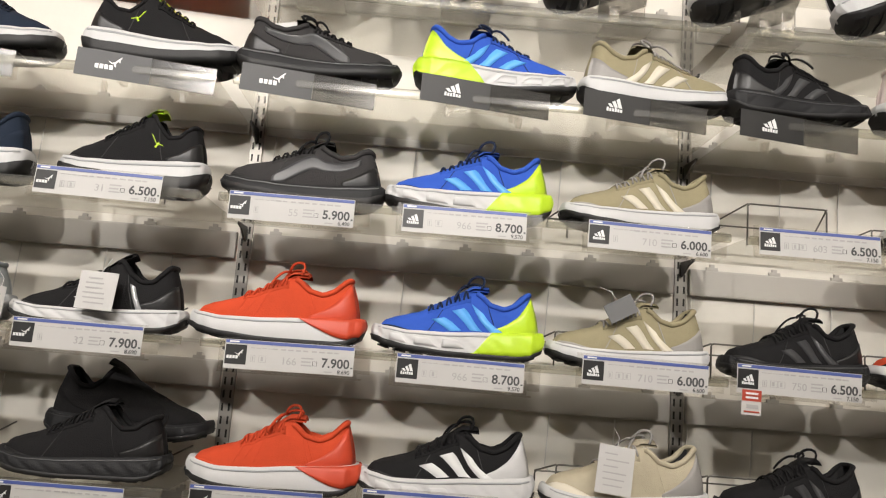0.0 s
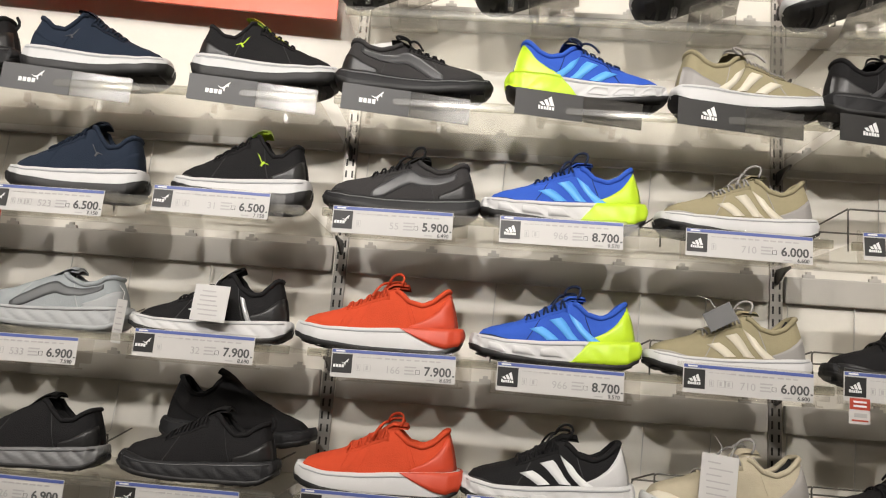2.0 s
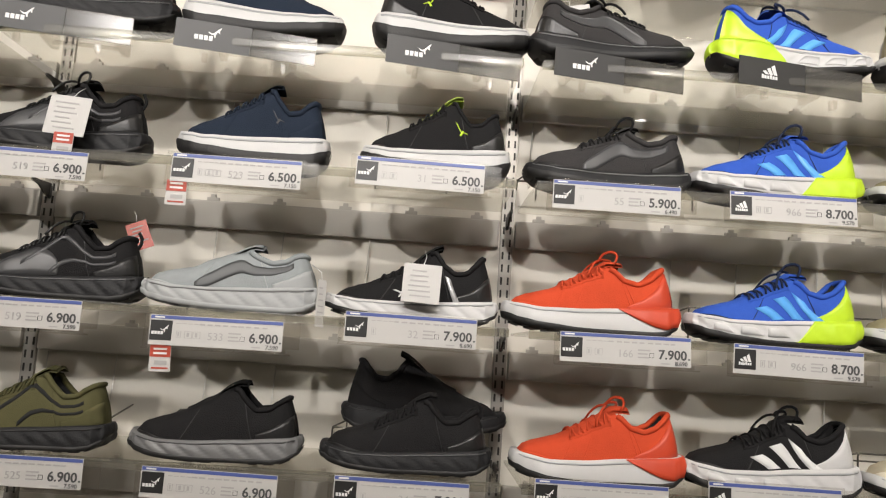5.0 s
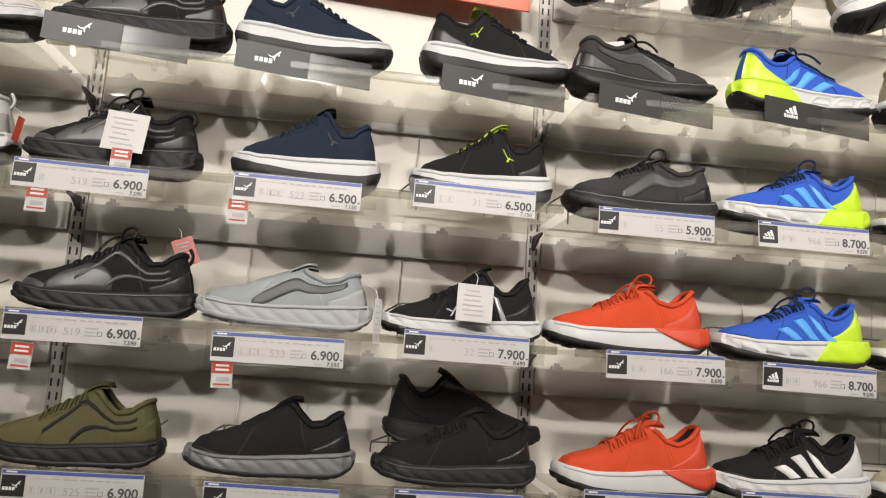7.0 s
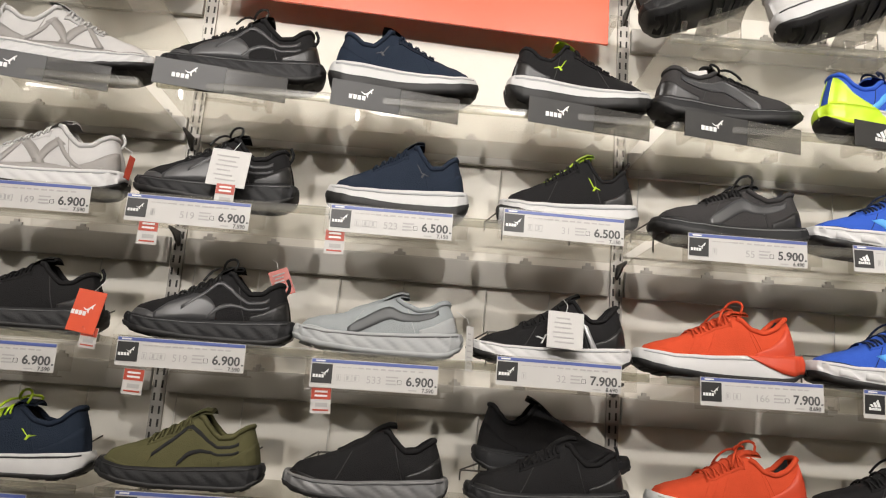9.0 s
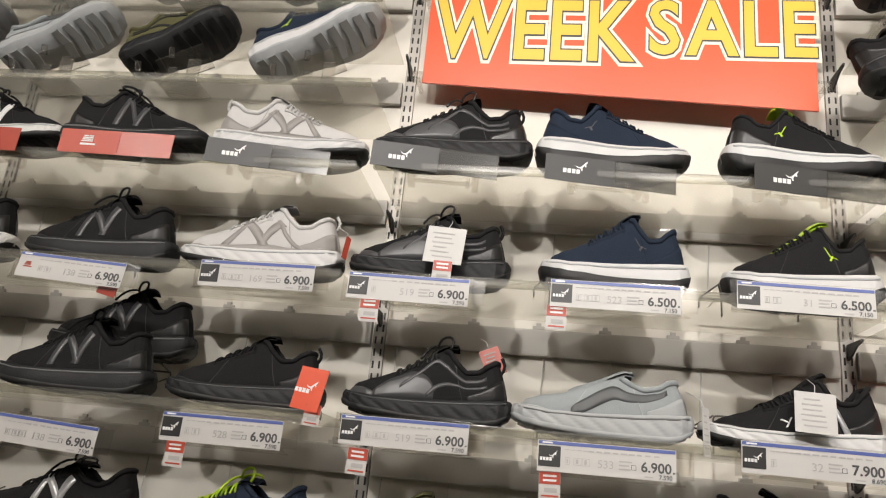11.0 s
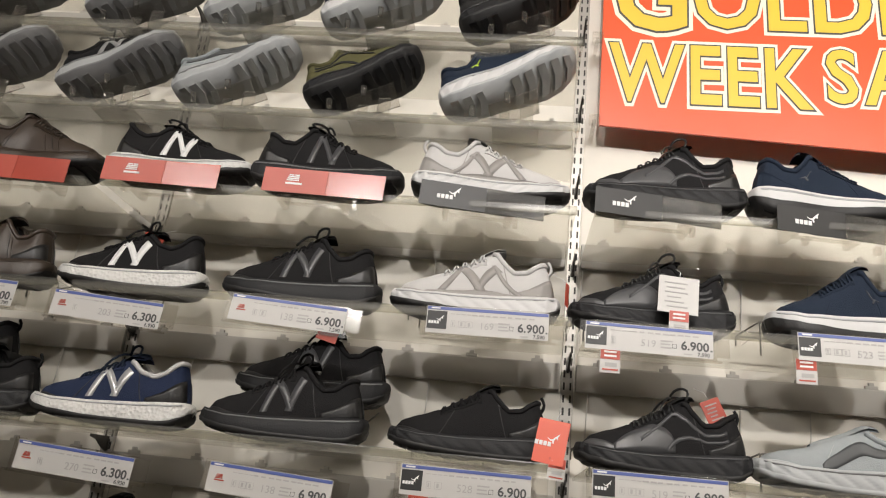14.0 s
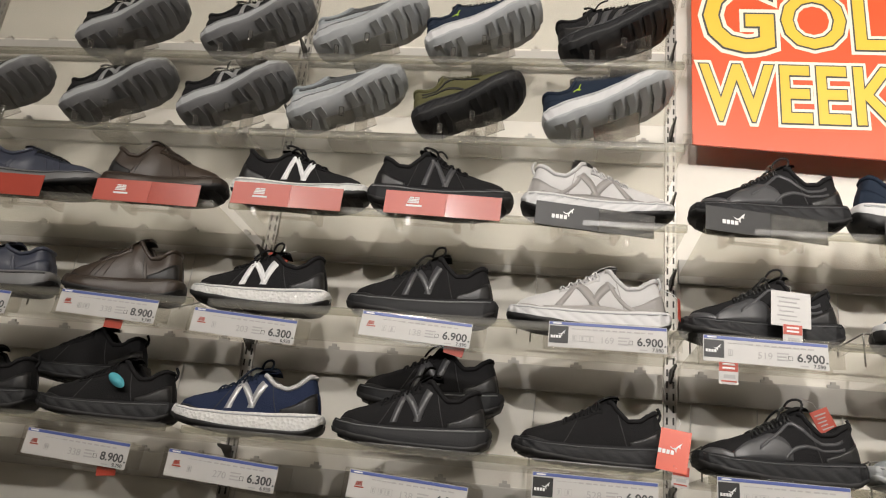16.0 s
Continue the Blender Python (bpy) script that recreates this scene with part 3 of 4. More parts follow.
KINDS = {
    "lime": dict(edge=0.44, collar_r=0.0036, tongue_mat="lime", counter="black2", line_mat="greysole", label="black knit running shoe with white sole and lime tongue", upper="black", sole="whitefoam", base="thick", cut="low", mark="small", mark_mat="lime", rim_mat="black", lace="black", bow=False),
    "navy": dict(edge=0.40, counter="navy", line_mat="greysole", label="navy knit running shoe with a smooth white sole", upper="navy", sole="whitefoam", base="thick", cut="low", mark="small", mark_mat="greyprint", lace="navy", bow=False),
    "charcoal": dict(edge=0.34, counter="black2", line_mat="midgrey", label="charcoal running shoe with dark sole and loose laces", upper="darkgrey", sole="blackfoam", base="thin", cut="flat", mark="strip", mark_mat="greyprint", lace="black"),
    "blue": dict(windows=True, counter="navy2", line_mat="greysole", label="bright blue running shoe with lime heel and pale stripes", upper="blue", sole="whitefoam", base="thick", cut="run", ridge=0.0016, nridge=6, mark="bars", mark_mat="skyblue", lace="navy2", heel="lime", heel_sole="lime"),
    "khaki": dict(counter="taupe", line_mat="greysole", label="khaki mesh running shoe with cream stripes and white sole", upper="olive", sole="whitefoam", base="mid", cut="run", mark="bars", mark_mat="cream2", lace="taupe"),
    "coal": dict(counter="black2", line_mat="greyprint", label="all black running shoe with grey stripes and layered sole", upper="black", sole="blackfoam", base="mid", cut="run", ridge=0.0012, nridge=5, mark="bars", mark_mat="greyprint", lace="black"),
    "sail": dict(pull=True, counter="taupe", line_mat="greysole", label="white and taupe running shoe with a ridged white sole", upper="whitemesh", sole="whitefoam", base="mid", cut="low", ridge=0.0018, nridge=10, mark="weave", mark_mat="taupe", lace="whitemesh", bow=False),
    "shadow": dict(panel="greyprint", pull=True, counter="black2", line_mat="greyprint", label="black running shoe with glossy overlay and wavy sole", upper="black", sole="blackfoam", base="mid", cut="low", ridge=0.002, nridge=9, mark="line", mark_mat="greyprint", lace="black2", toe_cap="greyprint"),
    "zigwhite": dict(counter="black2", line_mat="greysole", label="black suede trainer with white zigzag mark and white sole", upper="black", sole="lattice", base="mid", cut="run", mark="zig", mark_mat="white", lace="black"),
    "zigblack": dict(counter="black2", line_mat="midgrey", label="all black trainer with a grey zigzag mark", upper="black", sole="blackfoam", base="mid", cut="low", mark="zig", mark_mat="greyprint", lace="black"),
    "brown": dict(counter="black2", line_mat="brown", label="dark brown leather walking shoe with laces", upper="brown", sole="brown", base="mid", cut="low", mark="", lace="brown", extra="seams", bow=False),
    "zignavy": dict(collar_mat="whitemesh", counter="black2", line_mat="greysole", label="navy suede trainer with white zigzag mark and white sole", upper="navy2", sole="lattice", base="mid", cut="run", mark="zig", mark_mat="silver", lace="navy", rim_mat="navy2"),
    "steelblue": dict(label="dark blue leather walking shoe with a pale sole", upper="bluegrey", sole="midgrey", base="mid", cut="flat", lace="lining", extra="seams", bow=False),
    "grey": dict(tread="greysole", counter="greysole", line_mat="midgrey", label="light grey knit running shoe with dark side strip", upper="grey", sole="greysole", base="mid", cut="flat", ridge=0.0018, nridge=9, mark="strip", mark_mat="strip", rim_mat="grey"),
    "strap": dict(counter="black2", line_mat="greysole", label="black running shoe with grey strap and white ridged sole", upper="black", sole="whitefoam", base="mid", cut="sock", ridge=0.0018, nridge=9, mark="strap", mark_mat="silver", lace="black", bow=False),
    "flame": dict(wedge="high", line_mat="greysole", label="orange red running shoe with white sole and red heel", upper="red", sole="whitefoam", base="thick", cut="run", mark="", lace="red", heel="redfoam", heel_sole="redfoam", extra="seams", rim_mat="red"),
    "plain": dict(counter="black2", line_mat="greyprint", label="plain black knit slip-on shoe with dark sole", upper="black", sole="blackfoam", base="mid", cut="low", ridge=0.0012, nridge=9, lace="black", bow=False, pull=True),
    "sock": dict(label="black knit high-collar slip-on running shoe", upper="black", sole="blackfoam", base="mid", cut="sock", lace=None),
    "panda": dict(windows=True, counter="black2", line_mat="greysole", label="black running shoe with white stripes and white sole", upper="black", sole="whitefoam", base="thick", cut="run", ridge=0.0016, nridge=6, mark="bars", mark_mat="white", lace="black", heel="whitefoam"),
    "sand": dict(line_mat="greysole", label="beige mesh running shoe with tied laces and white sole", upper="beige", sole="whitefoam", base="mid", cut="run", mark="", lace="taupe", toe_cap="cream2", heel="taupe"),
    "moss": dict(label="olive green running shoe with a black wavy sole", upper="olivedark", sole="blackfoam", base="mid", cut="low", ridge=0.0014, nridge=9, mark="line", mark_mat="lining", lace="olivedark", bow=False),
    "smoke": dict(counter="black2", line_mat="greyprint", label="black slip-on running shoe with a grey wavy sole", upper="black", sole="midgrey", base="mid", cut="low", ridge=0.0018, nridge=9),
    "mint": dict(label="navy running shoe with lime laces and white sole", upper="navy", sole="whitefoam", base="mid", cut="run", mark="small", mark_mat="lime", lace="lime"),
    "milk": dict(line_mat="greysole", label="white running shoe with pale laces and white sole", upper="pink", sole="whitefoam", base="mid", cut="run", mark="", lace="whitemesh", extra="seams"),
    "stripewhite": dict(label="white running shoe with black stripes and black tread", upper="whitemesh", sole="whitefoam", base="thick", cut="run", mark="bars", mark_mat="ink", lace="whitemesh"),
    "nightwhite": dict(label="dark navy running shoe with ridged white sole", upper="navy", sole="whitefoam", tread="greysole", base="thick", cut="low", ridge=0.0016, nridge=8, mark="small", mark_mat="lime", lace="navy", bow=False),
    "ash": dict(tread="midgrey", label="black running shoe with pale grey foam sole", upper="black", sole="greysole", base="thick", cut="run", ridge=0.001, nridge=20, mark="zig", mark_mat="silver", lace="black"),
    "ember": dict(label="black and red running shoe with red laces", upper="red", sole="whitefoam", base="mid", cut="run", lace="lining", rim_mat="black", toe_cap="black"),
}
first = {}


def put_shoe(kind, m, note=""):
    """Stand a shoe of a kind at the pose m."""
    if kind not in first:
        ob = first[kind] = shoe(**KINDS[kind])
        ob.matrix_basis = m
    else:
        ob = copy_thing(first[kind], m)
    if note:
        ob["label"] = note
    return ob


# ---------------------------------------------------------------- the shop round the wall
ROOM = (-5.2, 3.8, -4.6, 3.25)
# unseen shell of the room; floor and far walls kept dark to cut bounce
tagged(box("floor", ROOM[0], ROOM[1], ROOM[2], WALL + 0.12, -0.1, 0, "floor"), "unseen shop floor, kept dark to cut bounced light", "floor", kind="structure")
tagged(box("ceiling", ROOM[0], ROOM[1], ROOM[2], WALL + 0.12, ROOM[3], ROOM[3] + 0.1, "ceil"), "unseen pale ceiling closing the shop", "ceiling", kind="structure")
tagged(box("wall_north", ROOM[0], ROOM[1], WALL, WALL + 0.12, 0, ROOM[3], "wall"), "cream painted display wall behind the shelves", "wall", kind="structure")
tagged(box("wall_south", ROOM[0], ROOM[1], ROOM[2] - 0.1, ROOM[2], 0, ROOM[3], "store"), "unseen dark wall across the aisle, cutting bounced light", "wall", kind="structure")
tagged(box("wall_east", ROOM[1], ROOM[1] + 0.1, ROOM[2], WALL + 0.12, 0, ROOM[3], "store"), "unseen dark side wall cutting bounced light", "wall", kind="structure")
tagged(box("wall_west", ROOM[0] - 0.1, ROOM[0], ROOM[2], WALL + 0.12, 0, ROOM[3], "store"), "unseen dark side wall cutting bounced light", "wall", kind="structure")

# spot lamps on the ceiling
for sx, sy, sz, sw, ax, az, cone in SPOTS:
    lamp = new("spotlight", None)
    tagged(lamp, "small white ceiling spotlight aimed at the shelves", "lamp", "ceiling spotlights")
    lamp.matrix_basis = pose(sx, sy, sz)
    piece("stem", mesh_of("stem", *tube_data([(0, 0, 0.03), (0, 0, ROOM[3] - sz)], 0.012, 8), "white"), lamp)
    piece("housing", mesh_of("housing", *tube_data([(0, -0.10, 0.09), (0, -0.03, 0.03), (0, 0.02, -0.01)], 0.05, 14), "white"), lamp)
    piece("lens", mesh_of("lens", *tube_data([(0, 0.021, -0.012), (0, 0.024, -0.015)], 0.042, 14), "glow"), lamp)

# unseen fixtures made up to carry the added fill lights
for sx, sy in FILL_PANELS:
    pn = new("fill_panel", None)
    tagged(pn, "unseen flat ceiling panel added for soft fill light", "lamp", "ceiling light panels")
    box("frame", sx - 0.63, sx + 0.63, sy - 0.23, sy + 0.23, 3.215, ROOM[3], "white", pn)
    box("diffuser", sx - 0.6, sx + 0.6, sy - 0.2, sy + 0.2, 3.205, 3.2145, "glow", pn)

# slotted uprights, 0.9 m apart
POSTS = [-3.0, -2.09, -1.17, -0.27, 0.615, 1.51]
post_first = None
for px in POSTS:
    if post_first is None:
        pst = new("slotted_upright", None)
        tagged(pst, "grey steel slotted shelf upright fixed to the wall", "shelf upright", "shelf uprights")
        piece("strip", mesh_of("strip", *join(box_data(-0.0125, 0.0125, -0.009, 0.0, 0.05, 3.0, 0.001)), "steel", False), pst)
        slots = []
        # near-black blocks on the strip stand for the shade inside open slots
        for k in range(118):
            for c in (-0.0065, 0.0065):
                z = 0.06 + 0.025 * k
                slots.append(box_data(c - 0.0019, c + 0.0019, -0.0094, -0.0060, z, z + 0.015))
        tagged(piece("slot_strip", mesh_of("slot_strip", *join(*slots), "slot", False), pst), kind="stuff")
        post_first = pst
        pst.matrix_basis = pose(px, WALL, 0)
    else:
        copy_thing(post_first, pose(px, WALL, 0))

# shelves: z of the plate, y of the front edge, top of the rail behind it
SHELVES = [(1.3290, 1.20, 1.28), (1.5660, 1.20, 1.532), (1.8050, 1.20, 1.787), (2.0075, 1.20, 2.045), (2.185, 1.22, 2.33), (2.372, 1.22, 2.575), (2.575, 1.22, 2.80)]
tab = join(box_data(-0.012, 0.012, -0.016, -0.010, 0, 0.007, 0.001), box_data(-0.005, 0.005, -0.016, -0.010, 0.006, 0.013, 0.001))
for n_s, (sz, yf, rz) in enumerate(SHELVES):
    for a, b in zip(POSTS, POSTS[1:]):
        x0, x1 = a + 0.016, b - 0.016
        if n_s >= 4 and abs(a + 1.17) < 0.01:
            continue            # the poster hangs in this bay
        rail = new("back_rail", None)
        tagged(rail, "grey steel rail with hook tabs between two uprights", "rail", "rails behind the shelves")
        piece("bar", mesh_of("bar", *box_data(x0, x1, WALL - 0.016, WALL - 0.002, rz - 0.054, rz, 0.004), "rail", False), rail)
        for k in range(7):
            cx = x0 + (x1 - x0) * (k + 0.35) / 6.7
            piece("tab", mesh_of("tab", [(v[0] + cx, v[1] + WALL, v[2] + rz - 0.001) for v in tab[0]], tab[1], "rail", False), rail)
        sh = new("shelf", None)
        tagged(sh, "clear acrylic shelf plate with a polished front edge", "shelf", "clear wall shelves")
        piece("plate", mesh_of("plate", *box_data(x0, x1, yf + 0.012, WALL - 0.028, sz - 0.005, sz), "acry", False), sh).visible_shadow = False
        piece("front_edge", mesh_of("front_edge", *box_data(x0, x1, yf, yf + 0.0115, sz - 0.012, sz + 0.002, 0.002), "edge", False), sh).visible_shadow = False
    for px in POSTS[1:-1]:
        if n_s >= 4 and px in (-1.17, -0.27):
            pass
        br = new("shelf_bracket", None)
        tagged(br, "dark steel bracket hooked into the slotted upright", "bracket", "shelf brackets")
        y0 = WALL - 0.0095
        vs = [(s, y, z) for s in (-0.002, 0.002) for y, z in ((0, 0.0), (-0.03, -0.001), (-0.07, -0.002), (-0.07, -0.007), (-0.045, -0.011), (-0.02, -0.024), (0, -0.030))]
        fs = [list(range(7)), list(range(7, 14))[::-1]] + [[i, (i + 1) % 7, 7 + (i + 1) % 7, 7 + i] for i in range(7)]
        piece("arm", mesh_of("arm", vs, fs, "bracket", False), br)
        piece("hook", mesh_of("hook", *box_data(-0.004, 0.004, -0.004, 0.001, -0.028, -0.005), "bracket", False), br)
        br.matrix_basis = pose(px, y0, sz - 0.006)

# ---------------------------------------------------------------- shoes on the shelves
TOE_R = [(-2.69, "steelblue"), (-2.392, "brown"), (-2.096, "zigwhite"), (-1.803, "zigblack"), (-1.487, "sail"), (-0.862, "navy"), (-0.534, "lime"),
         (-0.262, "charcoal"), (0.056, "blue"), (0.354, "khaki"), (0.619, "coal"), (0.90, "milk")]
ROW2 = [(-2.73, "steelblue"), (-2.432, "brown"), (-2.142, "zigwhite"), (-1.816, "zigblack"), (-1.498, "sail"), (-1.188, "shadow"), (-0.867, "navy"), (-0.561, "lime"),
        (-0.269, "charcoal"), (0.018, "blue"), (0.319, "khaki"), (0.90, "milk")]
ROW3 = [(-2.70, "plain"), (-2.403, "plain"), (-2.115, "zignavy"), (-1.809, "zigblack"), (-1.485, "plain"), (-1.168, "shadow"), (-0.875, "grey"), (-0.577, "strap"),
        (-0.284, "flame"), (0.016, "blue"), (0.307, "khaki"), (0.597, "coal"), (0.885, "ember")]
ROW4 = [(-2.1, "plain"), (-1.776, "ash"), (-1.472, "mint"), (-1.170, "moss"), (-0.867, "smoke"), (-0.578, "plain"), (-0.269, "flame"), (0.021, "panda"), (0.322, "sand"), (0.596, "coal"), (0.89, "panda")]
YC = 1.275
Z1, Z2, Z3, Z4, SHELF_UP = 2.012, 1.811, 1.572, 1.335, (2.185, 2.372)
# length and height of each kind beside the common last
SIZE = {"lime": (0.91, 1.06), "navy": (0.91, 1.05), "charcoal": (0.965, 1.04), "blue": (0.98, 1.0), "khaki": (0.96, 0.98), "coal": (0.91, 0.97), "sail": (1.0, 1.0), "shadow": (0.97, 1.0),
        "zigwhite": (0.965, 1.0), "zigblack": (0.985, 1.02), "zignavy": (0.96, 1.0), "brown": (0.91, 1.0), "grey": (0.96, 1.02), "strap": (0.94, 0.92), "flame": (0.965, 1.0), "plain": (0.955, 0.97),
        "panda": (0.96, 1.02), "sand": (0.93, 1.02), "moss": (0.89, 0.97), "smoke": (0.90, 0.95)}


def sized(k):
    sx, sz = SIZE.get(k, (0.96, 1.0))
    return Matrix.Diagonal((sx, 0.98, sz, 1))


for x, k in TOE_R:
    put_shoe(k, pose(x, YC, Z1 + 0.030, 0, -1, 7 if k not in ("brown", "zigwhite", "zigblack", "steelblue") else 2) @ sized(k))
put_shoe("shadow", pose(-1.162 + LEN * 0.97, YC, Z1 + 0.030, 0, 2, 183) @ sized("shadow"))
for row, z in ((ROW2, Z2), (ROW3, Z3), (ROW4, Z4)):
    for x, k in row:
        put_shoe(k, pose(x + LEN * SIZE.get(k, (0.96, 1))[0], YC, z, 0, 0, 180 + random.uniform(-2, 2)) @ sized(k))
# second shoes of three pairs, leaning behind the first
put_shoe("zigblack", pose(-1.797 + LEN * 0.985, 1.385, 1.655, 0, 0, 180) @ sized("zigblack"))
put_shoe("plain", pose(-2.54 + LEN * 0.955, 1.385, 1.655, 0, 0, 180) @ sized("plain"))
put_shoe("sock", pose(-0.547, 1.385, 1.385, 0, 0, 2) @ Matrix.Diagonal((0.96, 1, 0.97, 1)))
UP = [(-2.86, "ash", 0), (-2.547, "ash", 0), (-2.262, "ash", 0), (-2.005, "grey", 0), (-1.725, "moss", 0), (-1.442, "nightwhite", 0), (-0.27, "coal", 0), (-0.005, "stripewhite", 0), (0.29, "khaki", 0), (0.57, "milk", 0), (0.85, "panda", 0),
      (-2.56, "ash", 1), (-2.245, "ash", 1), (-1.975, "grey", 1), (-1.715, "nightwhite", 1), (-1.42, "coal", 1), (-0.27, "plain", 1), (0.02, "grey", 1), (0.3, "coal", 1)]
for x, k, lev in UP:
    put_shoe(k, pose(x, 1.292, SHELF_UP[lev] + 0.048, -17, -25, -3) @ Matrix.Diagonal((0.95, 1, 1, 1)))

# wire shoe rests behind the shoes
def wire_rest(x, z, empty=False, high=0.062, hang=0.0):
    root = new("wire_rest", None)
    tagged(root, "bare wire shoe rest with no shoe on it" if empty else "dark wire shoe rest behind a display shoe", "wire stand", "wire shoe rests")
    lo = -0.002 if empty else high * 0.4
    y0, y1, w, h = (0.0, 0.10, 0.145, 0.075) if empty else (0.0, 0.05, 0.13, high)
    piece("front_hoop", mesh_of("front_hoop", *tube_data(rounded([(0, y0, -0.002), (0, y0, h), (w, y0, h), (w, y0, -0.002)], 0.006), 0.0017, 6), "wire"), root)
    piece("back_hoop", mesh_of("back_hoop", *tube_data(rounded([(-0.03, y1, lo), (-0.03, y1, h * 0.7), (w + 0.03, y1, h * 0.7), (w + 0.03, y1, lo)], 0.006), 0.0017, 6), "wire"), root)
    for sx, bx in ((0, -0.03), (w, w + 0.03)):
        piece("side_wire", mesh_of("side_wire", *tube_data([(sx, y0, h), (bx, y1, h * 0.7)], 0.0017, 6), "wire"), root)
    piece("hook_wire", mesh_of("hook_wire", *tube_data([(w + 0.03, y1, h * 0.5), (w + 0.055, 0.16 if empty else 0.095, h * 0.9)], 0.0017, 6), "wire"), root)
    yb = WALL - 0.013 - (1.30 if empty else 1.365)
    if hang:
        for sx in (0.0, w):
            piece("hanger_wire", mesh_of("hanger_wire", *tube_data(rounded([(sx, y1, h * 0.7), (sx, yb, h * 0.7), (sx + 0.004, yb, hang)], 0.012), 0.0011, 6), "bright_wire"), root)
    root.matrix_basis = pose(x, 1.30 if empty else 1.365, z)
    return root


for row, z, up in ((ROW2, Z2, 1.990), (ROW3, Z3, 1.732), (ROW4, Z4, 1.477)):
    for x, k in row:
        if k not in ("flame", "panda"):
            wire_rest(x + 0.035, z - 0.002, hang=up - z)
wire_rest(0.668, Z2, True, hang=0.178)
wire_rest(-1.72, Z3 - 0.002, False, 0.092)
wire_rest(-0.50, Z4 - 0.002, False, 0.040)


# ---------------------------------------------------------------- price tags
def flat(name, x0, x1, z0, z1, y, material, parent, label="", t=0.0006):
    return box(name, x0, x1, y, y + t, z0, z1, material, parent, 0, label)


def widest(txt):
    me = text_mesh(txt, 1.0, "ink")
    wide = max(v.co.x for v in me.vertices)
    bpy.data.meshes.remove(me)
    return wide


STEP = {ch: widest("0" + ch + "0") - widest("00") for ch in "0123456789."}
glyphs = {}


def number(name, txt, size, x, z, y, material, parent, bold=0.0):
    """A printed number that ends at x, each figure a piece of its own."""
    at = x - sum(STEP[ch] for ch in txt) * size
    for ch in txt:
        key = (ch, size, material)
        if key not in glyphs:
            glyphs[key] = text_mesh(ch, size, material, 0.0003, 0, "LEFT", bold)
        piece(name, glyphs[key], parent, pose(at, y, z, 90))
        at += STEP[ch] * size


def leaf_mark(parent, cx, cz, s, y, material, kind):
    """A plain sign of a maker: three rising wedges, a leaping curve or two bars, with a bar below."""
    if kind == "wedge":
        for k in range(3):
            h = s * (0.35 + 0.30 * k)
            x = cx + s * (0.42 * k - 0.62)
            vs = [(x, y, cz), (x + s * 0.30, y, cz), (x + s * 0.62, y, cz + h * 0.0 + s * 0.02), (x + s * 0.12, y, cz + h), (x - s * 0.14, y, cz + h * 0.86)]
            vs = [(x + s * 0.18, y, cz), (x + s * 0.52, y, cz), (x + s * 0.20, y, cz + h), (x - s * 0.10, y, cz + h * 0.78)]
            fs = [[0, 1, 2, 3]]
            n = len(vs)
            vs = vs + [(a, b + 0.0006, c) for a, b, c in vs]
            fs += [[i, n + i, n + (i + 1) % n, (i + 1) % n] for i in range(n)]
            piece("wedge_mark", mesh_of("wedge_mark", vs, fs, material, False), parent)
        for k in range(6):
            a = cx + s * (0.27 * k - 0.80)
            flat("name_block", a, a + s * 0.20, cz - s * 0.42, cz - s * (0.12 if k % 3 else 0.04), y, material, parent)
    elif kind == "leap":
        pts = [(-0.05, 0.30), (0.25, 0.16), (0.45, 0.20), (0.80, 0.58), (1.05, 0.78), (1.02, 0.62), (0.92, 0.50), (0.95, 0.22), (0.86, 0.24), (0.78, 0.36), (0.60, 0.10), (0.62, -0.20), (0.52, -0.18), (0.45, 0.04), (0.22, 0.06), (0.0, 0.22)]
        vs = [(cx + s * a, y, cz + s * b) for a, b in pts]
        n = len(vs)
        vs += [(a, b + 0.0006, c) for a, b, c in vs]
        fs = [list(range(n))] + [[i, n + i, n + (i + 1) % n, (i + 1) % n] for i in range(n)]
        piece("leap_mark", mesh_of("leap_mark", vs, fs, material, False), parent)
        for k in range(4):
            a = cx + s * (0.40 * k - 1.12)
            flat("name_block", a, a + s * 0.31, cz - s * 0.50, cz - s * 0.08, y, material, parent)
    else:
        for k in range(2):
            for j in range(4):
                flat("slit_mark", cx - s * 0.6 + k * s * 0.62 - 0.07 * s * (3 - j), cx - s * 0.08 + k * s * 0.62, cz + s * 0.2 * j, cz + s * 0.2 * j + s * 0.13, y, material, parent)
        flat("name_bar", cx - s * 0.9, cx + s * 0.9, cz - s * 0.42, cz - s * 0.2, y, material, parent)


